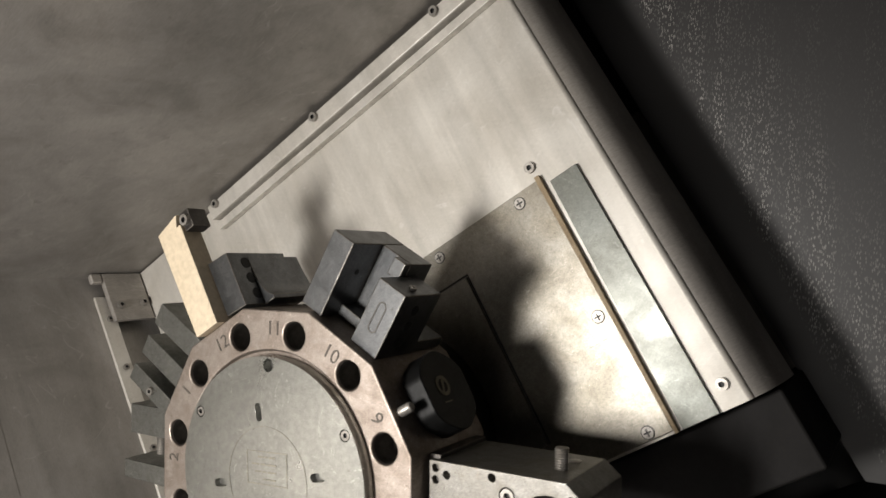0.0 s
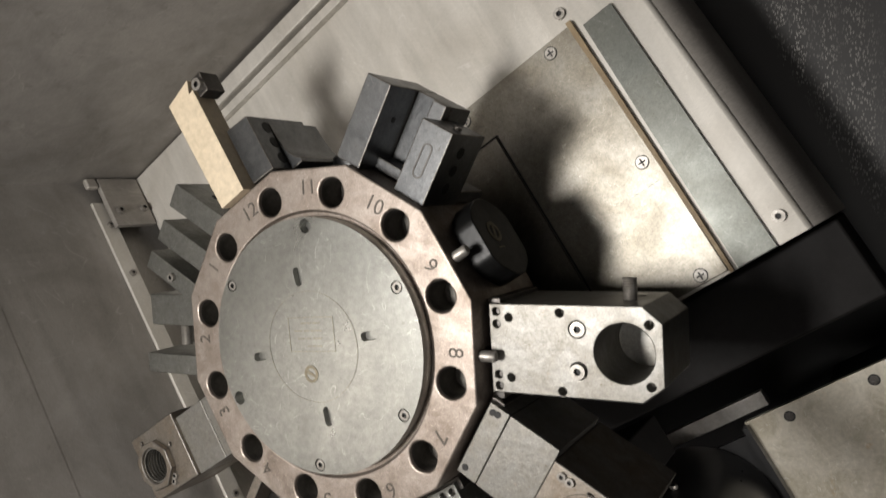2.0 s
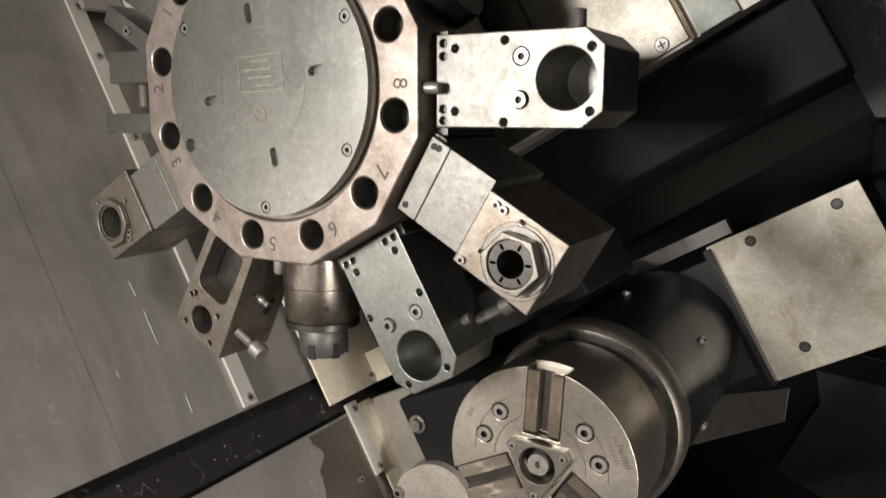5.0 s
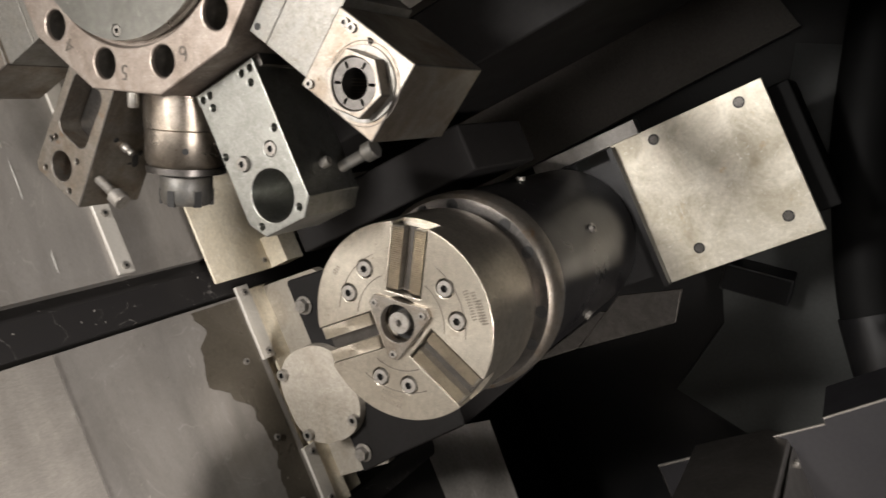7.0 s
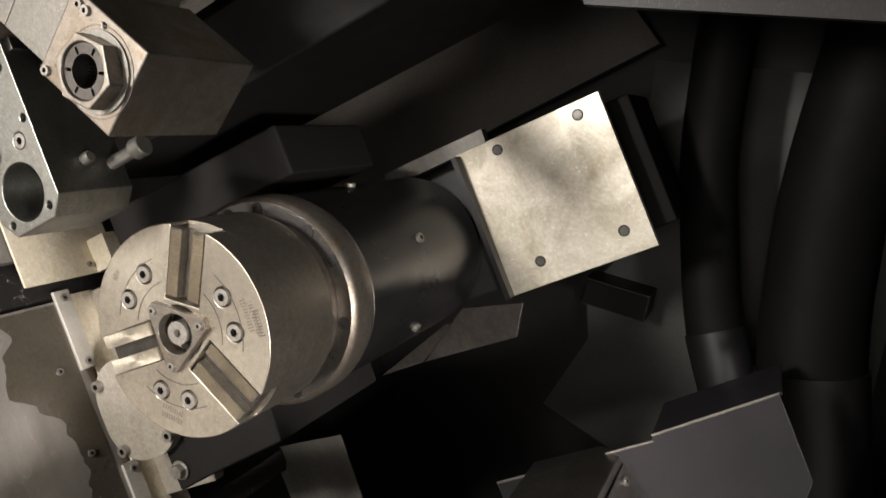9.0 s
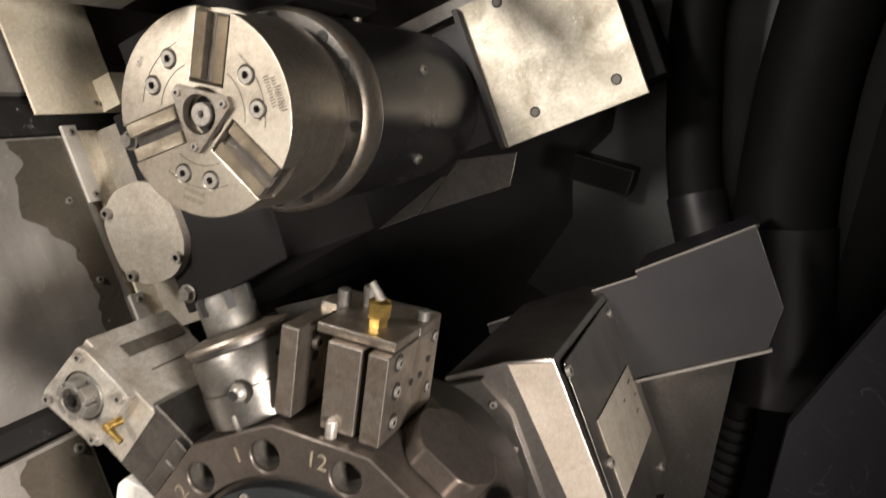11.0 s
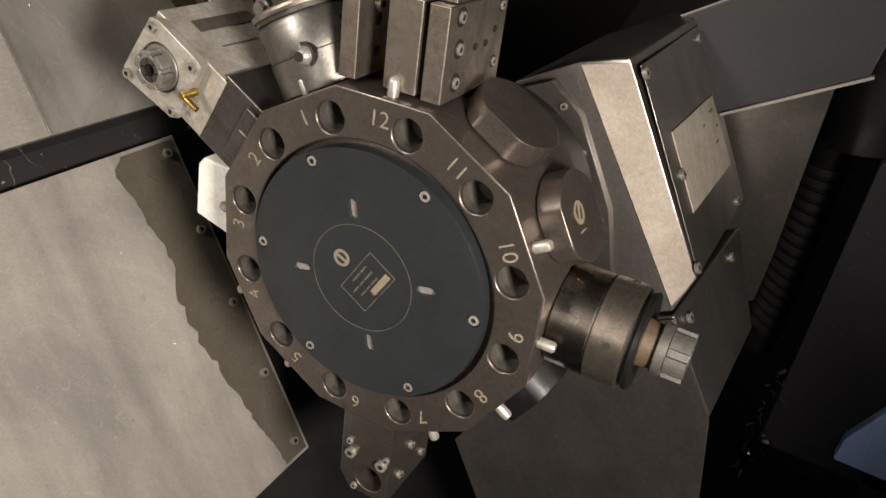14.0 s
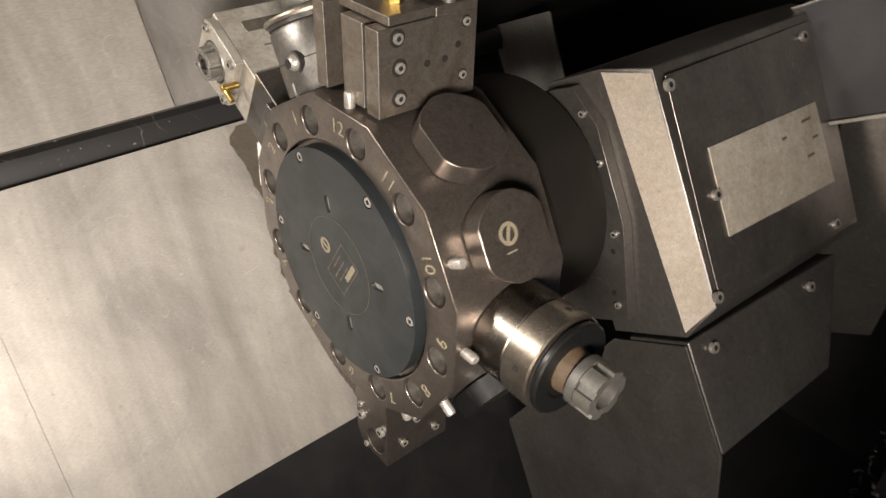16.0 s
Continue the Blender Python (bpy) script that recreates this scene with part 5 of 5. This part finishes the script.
for x, z, turn, count in ((-0.016, -0.079, -8, 9), (-0.017, -0.0875, -8, 9), (0.071, 0.047, -64, 11), (0.079, 0.047, -64, 12), (0.086, 0.040, -64, 9), (-0.083, 0.037, 62, 4)):
    m = pose(x, 0, z, 0, -turn, 0)
    for k in range(count):
        h, w = 0.0020 + 0.0012 * random.random(), 0.0007 + 0.0004 * random.random()
        part("text_bar", box(0.0029 * k - w, 0.0029 * k + w, -0.0002, 0, -h, h), MARK_THIN, chuck, m=m)
flange = thing("spindle_flange", pose(SPINDLE_X, 0.80, SPINDLE_Z), "bright turned spindle flange with socket bolts", "flange")
part("collar", lathe([(0.005, 0), (0.005, 0.097), (0.026, 0.097), (0.0262, 0.113), (0.029, 0.1165), (0.0335, 0.119), (0.062, 0.119), (0.064, 0.117), (0.070, 0.116), (0.070, 0)], n=96), STEEL_RUSTY, flange)
# ring laid over the groove's face, its shade painted as dark steel
part("groove_face", plate(ring(0, 0, 0.1128, 72), 0.0252, 0.0259, [(ring(0, 0, 0.0975, 72), None)]), STEEL_DARK, flange, "groove face darkened for the shade in it")
# bolts coloured near black, as sunk in the groove's shade
FLANGE_BOLT = mesh_of("screw", plate(ring(0, 0, 0.0070, 20), -0.0012, 0, [(ring(0, 0, 0.0035, 6), 0.001)]), HOLE)
for k in range(12):
    a = 30 * k + (8 if k % 2 else 0)
    part("screw", FLANGE_BOLT, None, flange, m=pose(0.1050 * math.cos(radians(a)), 0.0252, 0.1050 * math.sin(radians(a))))
spindle = thing("spindle_nose", pose(SPINDLE_X, 0.8705, SPINDLE_Z), "black cylindrical spindle housing", "spindle")
part("housing", lathe([(0, 0), (0, 0.114), (0.002, 0.116), (0.33, 0.116), (0.33, 0)], n=80), HOUSING, spindle)
for a in (4, 64, 124, 184, 244, 304):
    part("screw", SOCKET[0.0065], None, spindle, m=pose(0, 0.142, 0, 0, -a - 30, 0) @ Matrix.Translation((0.116, 0, 0)) @ FACE_A)

# the plate round the spindle
hp = thing("headstock_plate", BED @ Matrix.Translation((0.2, 1.205, 0)), "scoured steel headstock plate with four recessed screws", "plate")
part("plate", box(-0.072, 0.157, 0, 0.012, -0.118, 0.109), SHEET_BRIGHT, hp, bevel=0.001)
part("left_wing", box(-0.42, -0.074, 0.002, 0.012, -0.10, 0.09), BLACK_PAINT, hp)
# flat near-black discs paint the shade of the sunk screw holes
for x, z in ((0.119, 0.090), (-0.008, 0.091), (-0.009, -0.083), (0.120, -0.083)):
    part("recess", rod(-0.0005, 0.0005, 0.0082, at=(x, 0, z), n=24), HOLE, hp)
    part("screw", plate(ring(x, z, 0.0062, 20), -0.0009, 0, [(ring(x, z, 0.0033, 6), 0.0003)]), STEEL_DARK, hp, "dark recessed socket screw")
part("lip", box(-0.074, -0.066, -0.02, 0.0, -0.118, 0.105), BLACK_PAINT, hp)
part("box_behind", box(0.05, 0.185, 0.05, 0.22, -0.098, 0.095), RUBBER, hp, "black box behind the plate", bevel=0.003)

# flange cover and black carrier at the bed
fc = thing("flange_cover", BED @ Matrix.Translation((-0.30, 0.875, -0.062)), "round-cornered pale steel flange cover with bolts", "cover")
outline = rounded(-0.064, 0.064, -0.072, 0.070, 0.056, 10)
part("plate", plate(outline, -0.004, 0.068), FLANGE_SHEET, fc, bevel=0.0015)
for x, z in ((-0.046, 0.044), (-0.043, -0.050), (0.045, -0.049)):
    screw(SOCKET[0.008], fc, x, -0.004, z)
bl = thing("carrier_block", BED @ Matrix.Translation((-0.24, 0.885, -0.04)), "black painted carrier block with hexagon bolts", "block")
part("body", plate([(-0.05, -0.15), (0.015, -0.14), (0.14, -0.125), (0.15, 0.05), (0.085, 0.13), (-0.05, 0.145)], 0.0, 0.25), DARK_PAINT, bl, bevel=0.004)
for x, z in ((-0.0327, 0.1026), (-0.0346, -0.1217)):
    screw(HEXBOLT, bl, x, -0.002, z, name="bolt")
yl = thing("yellowed_strip", BED @ Matrix.Translation((-0.4030, 0.925, -0.05)), "yellowed sheet strip along the bed cover", "strip")
part("sheet", box(0.0, 0.004, -0.005, 0.034, -0.19, 0.172), SHEET_CREAM, yl)
bk = thing("backing_plate", BED @ Matrix.Translation((-0.34, 0.955, -0.04)), "dull tan-grey steel plate behind the flange cover", "plate")
part("plate", plate([(-0.064, -0.165), (0.04, -0.165), (0.065, -0.10), (0.065, 0.13), (0.045, 0.152), (-0.064, 0.160)], 0.0, 0.02), FLANGE_SHEET, bk, bevel=0.002)

# ---- lower turret's housing ----
hs = thing("turret_housing", BED @ Matrix.Translation((0.10, 0.98, -0.50)), "stainless turret housing with a sloped edge toned pale for the light on it and access plate", "turret housing")
x0, xr, yf, yb = -0.02, 0.112, -0.145, 0.19


def hull(points):
    bm = bmesh.new()
    vs = [bm.verts.new(p) for p in points]
    made = bmesh.ops.convex_hull(bm, input=vs)
    bmesh.ops.delete(bm, geom=[v for v in made["geom_interior"] + made["geom_unused"] if isinstance(v, bmesh.types.BMVert)], context="VERTS")
    bmesh.ops.dissolve_limit(bm, angle_limit=radians(1), verts=bm.verts, edges=bm.edges)
    return bm


def sheet(corners, thick):
    """A flat sheet on four corners, its thickness outwards from them."""
    p = [Vector(c) for c in corners]
    n = (p[1] - p[0]).cross(p[3] - p[0]).normalized() * thick
    return hull(p + [q + n for q in p])


part("body", hull([(x0, yf, 0.145), (0.059, yf, 0.145), (0.082, yf, -0.157), (x0, yf, -0.157), (0.106, -0.123, 0.131), (xr, -0.123, -0.130), (xr, yb, 0.131), (xr, yb, -0.142), (0.085, yb, 0.145), (x0, yb, 0.145), (x0, yb, -0.157), (0.10, yb, -0.157)]), SHEET_SHADE, hs, bevel=0.002)
# the housing's own sheet, toned lighter here as if catching light
part("bevel_strip", sheet([(0.0825, yf, -0.150), (0.1105, -0.1245, -0.128), (0.1045, -0.1245, 0.126), (0.0605, yf, 0.141)], 0.0018), SLOPE, hs, "sloped edge toned pale for the light on it")
part("side_panel", plate([(-0.116, -0.124), (yb - 0.006, -0.136), (yb - 0.006, 0.120), (-0.116, 0.120)], -0.0022, 0), SHEET_SHADE, hs, "screwed side panel", 0.001, pose(xr, 0, 0, 0, 0, 90))
ap = part("access_plate", plate([(-0.079, -0.065), (0.148, -0.076), (0.141, 0.027), (-0.079, 0.034)], -0.0042, -0.0025), FLANGE_SHEET, hs, "yellowed access plate", bevel=0.0006, m=pose(xr, 0, 0, 0, 0, 90))
for y, z in ((-0.084, -0.016), (-0.117, 0.110), (0.144, 0.105), (-0.122, -0.117), (0.13, -0.125)):
    screw(SOCKET[0.0065], hs, xr + 0.002, y, z, FACE_A)
for k, (y, z, w) in enumerate(((0.112, 0.012, 0.02), (0.125, -0.012, 0.012), (0.108, -0.03, 0.015), (0.06, 0.004, 0.01))):
    part("text_bar", box(y - w / 2, y + w / 2, -0.0045, -0.0042, z - 0.0016, z + 0.0016), MARK, ap)
part("skirt", hull([(0.0, -0.1455, -0.162), (0.083, -0.1455, -0.162), (0.091, -0.1455, -0.299), (0.0, -0.1455, -0.31), (xr, 0.125, -0.162), (xr, 0.058, -0.287), (0.0, 0.125, -0.162), (0.0, 0.058, -0.30)]), SHEET_SHADE, hs, "lower skirt sheet", bevel=0.003)
for x, y in ((0.0878, -0.115), (0.1052, 0.062)):
    screw(SOCKET[0.0065], hs, x, y, -0.181, FACE_A)
part("front_guard", plate([(-0.285, -0.325), (-0.29, -0.60), (0.02, -0.60), (0.045, -0.43), (0.0905, -0.300), (0.0825, -0.165), (-0.02, -0.165)], -0.1500, -0.1457), SHEET_SHADE, hs, "sloping front guard sheet", bevel=0.001)
cl = part("rim_flange", plate([(-0.27, -0.12), (-0.22, -0.135), (0.02, -0.135), (0.05, -0.02), (0.05, 0.09), (0.03, 0.135), (-0.24, 0.15)], -0.16, -0.146), SHEET_SHADE, hs, bevel=0.0005)
for x, z in ((0.035, 0.105), (0.04, 0.05), (0.035, -0.03), (0.012, -0.115)):
    screw(SOCKET[0.004], cl, x, -0.16, z)
dots(cl, -0.1602, ((0.19, 0.10), (0.195, 0.06), (0.2, -0.05), (0.185, -0.1)))

# anthracite box and sheets behind it
gb = thing("cable_box", BED @ Matrix.Translation((0.32, 1.15, -0.42)), "anthracite painted sheet-metal cable box with a stepped top", "box")
part("front", plate([(-0.30, -0.084), (0.081, -0.084), (0.116, -0.035), (0.117, 0.082), (-0.055, 0.068), (-0.056, 0.060), (-0.30, 0.052)], 0, 0.004), GREY_PAINT, gb, bevel=0.001)
part("top", plate([(0, 0), (0.175, 0.014), (0.175, 0.018), (0, 0.004)], 0.004, 0.13), GREY_PAINT, gb, m=Matrix.Translation((-0.055, 0, 0.065)))
part("edge_strip", box(-0.30, 0.085, -0.006, 0.004, -0.089, -0.085), SHEET, gb, "bare bottom edge")
for x0, x1, z0, z1 in ((-0.055, 0.117, 0.0685, 0.0825), (-0.30, -0.056, 0.0525, 0.0605)):
    part("worn_edge", plate([(x0, z0), (x1, z1), (x1, z1 + 0.0015), (x0, z0 + 0.0015)], -0.001, 0.003), SHEET, gb, "paint worn to bare metal")
us = thing("under_sheet", BED @ Matrix.Translation((0.29, 1.2, -0.62)), "grey steel sheet below the cable box", "sheet")
part("sheet", plate([(-0.20, -0.20), (-0.108, -0.20), (-0.066, -0.133), (0.064, 0.10), (-0.09, 0.10)], 0, 0.003), SHEET_SHADE, us)

# things in the dark behind the spindle
def tube(points, r, bm=None, n=20, rib=0.0):
    """A bent tube through smooth points; rib gives it rings."""
    bm = bm or bmesh.new()
    pts, count = [Vector(p) for p in points], 10
    line = []
    for i in range(len(pts) - 1):
        p0, p1, p2, p3 = pts[max(i - 1, 0)], pts[i], pts[i + 1], pts[min(i + 2, len(pts) - 1)]
        for k in range(count):
            t = k / count
            line.append(0.5 * (2 * p1 + (p2 - p0) * t + (2 * p0 - 5 * p1 + 4 * p2 - p3) * t * t + (3 * p1 - p0 - 3 * p2 + p3) * t ** 3))
    line.append(pts[-1])
    rows = []
    for i, p in enumerate(line):
        ahead = (line[min(i + 1, len(line) - 1)] - line[max(i - 1, 0)]).normalized()
        side = ahead.cross(Vector((0.3, 1, 0.1))).normalized()
        up = side.cross(ahead)
        rr = r + (rib if i % 2 else 0)
        rows.append([bm.verts.new(p + side * rr * math.cos(math.tau * k / n) + up * rr * math.sin(math.tau * k / n)) for k in range(n)])
    for p, q in zip(rows, rows[1:]):
        for k in range(n):
            bm.faces.new((p[k], p[(k + 1) % n], q[(k + 1) % n], q[k]))
    bm.faces.new(rows[0])
    bm.faces.new(rows[-1])
    return bm


panel("wall_inner", pose(0, 0, 0), plate([(-0.06, 0.97), (-0.125, 0.88), (-0.107, 0.78), (-0.18, 0.62), (0.0, 0.55), (0.4, 0.55), (0.4, 1.33), (-0.06, 1.33)], 1.62, 1.66), PALE_PAINT, "pale grey painted inner wall behind the hoses", "wall")
for pts, r, what in (([(0.065, 1.46, 1.40), (0.070, 1.46, 1.2), (0.092, 1.45, 1.06), (0.13, 1.43, 0.9), (0.20, 1.4, 0.74)], 0.046, "thick black cable hose hanging behind the spindle"),
                     ([(0.29, 1.44, 1.45), (0.265, 1.44, 1.2), (0.262, 1.43, 1.05), (0.275, 1.4, 0.88), (0.33, 1.38, 0.6)], 0.078, "thick black hose beside the door frame")):
    h = thing("hose", Matrix.Identity(4), what, "hose", "hoses behind the spindle")
    part("jacket", tube(pts, r), RUBBER, h)
    part("end_clamp", tube([pts[-2], pts[-1]], r + 0.004), BLACK_PAINT, h)
jb = thing("junction_box", pose(-0.055, 1.56, 0.89, 0, 6, 0), "small black junction box on the inner wall", "box")
part("body", box(-0.062, 0.062, -0.02, 0.06, -0.026, 0.026), BLACK_PAINT, jb, bevel=0.003)
part("lid", box(-0.058, 0.058, -0.024, -0.0205, -0.022, 0.022), RUBBER, jb, bevel=0.002)
rail = thing("sheet_bracket", BED @ Matrix.Translation((0.0, 1.08, -0.18)), "dull grey sheet bracket below the spindle", "bracket")
part("bar", plate([(0.05, 0.071), (0.146, 0.049), (0.117, 0.004), (-0.045, 0.011)], 0.115, 0.122), STEEL_DARK, rail, bevel=0.001)
part("flange", plate([(-0.13, 0.011), (-0.05, 0.011), (0.03, 0.05), (0.012, 0.056)], 0.118, 0.125), STEEL_DARK, rail, bevel=0.001)
bluep = thing("blue_tool_box", pose(0.6, 1.25, 0.13), "blue painted corner of a box beyond the machine", "box")
part("body", plate([(-0.156, 0.007), (0.2, 0.0), (0.2, 0.27), (-0.11, 0.15), (-0.154, 0.052)], -0.05, 0.15), BLUE, bluep, bevel=0.004)
part("stand", box(-0.1, 0.2, -0.03, 0.13, -0.42, -0.001), BLACK_PAINT, bluep)
rb = thing("ribbed_hose", Matrix.Identity(4), "black ribbed cable conduit hanging below the cable box", "hose")
for k in range(16):
    part("rib", tube([(0.272 + 0.0004 * k, 1.36, 0.56 - 0.02 * k), (0.272, 1.36, 0.548 - 0.02 * k)], 0.036, n=18), BLACK_PAINT, rb)
part("core", tube([(0.272, 1.36, 0.60), (0.276, 1.36, 0.4), (0.278, 1.36, 0.2)], 0.03), RUBBER, rb)
bs = thing("deflector_sheet", BED @ Matrix.Translation((-0.29, 1.24, -0.32)), "grey steel chip deflector below the chuck", "sheet")
part("sheet", plate([(-0.20, 0.085), (0.007, 0.068), (0.0, -0.09), (-0.18, -0.09)], 0, 0.004), SHEET_OLD, bs, bevel=0.001)
clump, bm = random.Random(11), bmesh.new()
for k in range(26):
    # bent flat shavings along the gap beside the door frame
    z = 0.05 + 0.24 * k / 26
    at = pose(0.326 + clump.uniform(-0.012, 0.012), 1.19, z, clump.uniform(0, 180), clump.uniform(0, 180), clump.uniform(0, 180))
    w, long = clump.uniform(0.002, 0.006), clump.uniform(0.008, 0.022)
    rows = []
    for i in range(6):
        u = i / 5
        rows.append([bm.verts.new(at @ Vector((long * u, 0.006 * math.sin(2.6 * u) + e, v))) for e, v in ((0, -w / 2), (0, w / 2), (0.0006, w / 2), (0.0006, -w / 2))])
    for p, q in zip(rows, rows[1:]):
        for i in range(4):
            bm.faces.new((p[i], p[(i + 1) % 4], q[(i + 1) % 4], q[i]))
    bm.faces.new(rows[0])
    bm.faces.new(rows[-1])
tagged(part("metal_swarf", bm, STEEL_DARK), "bent steel shavings caught in the gap beside the door frame", "swarf", kind="stuff")
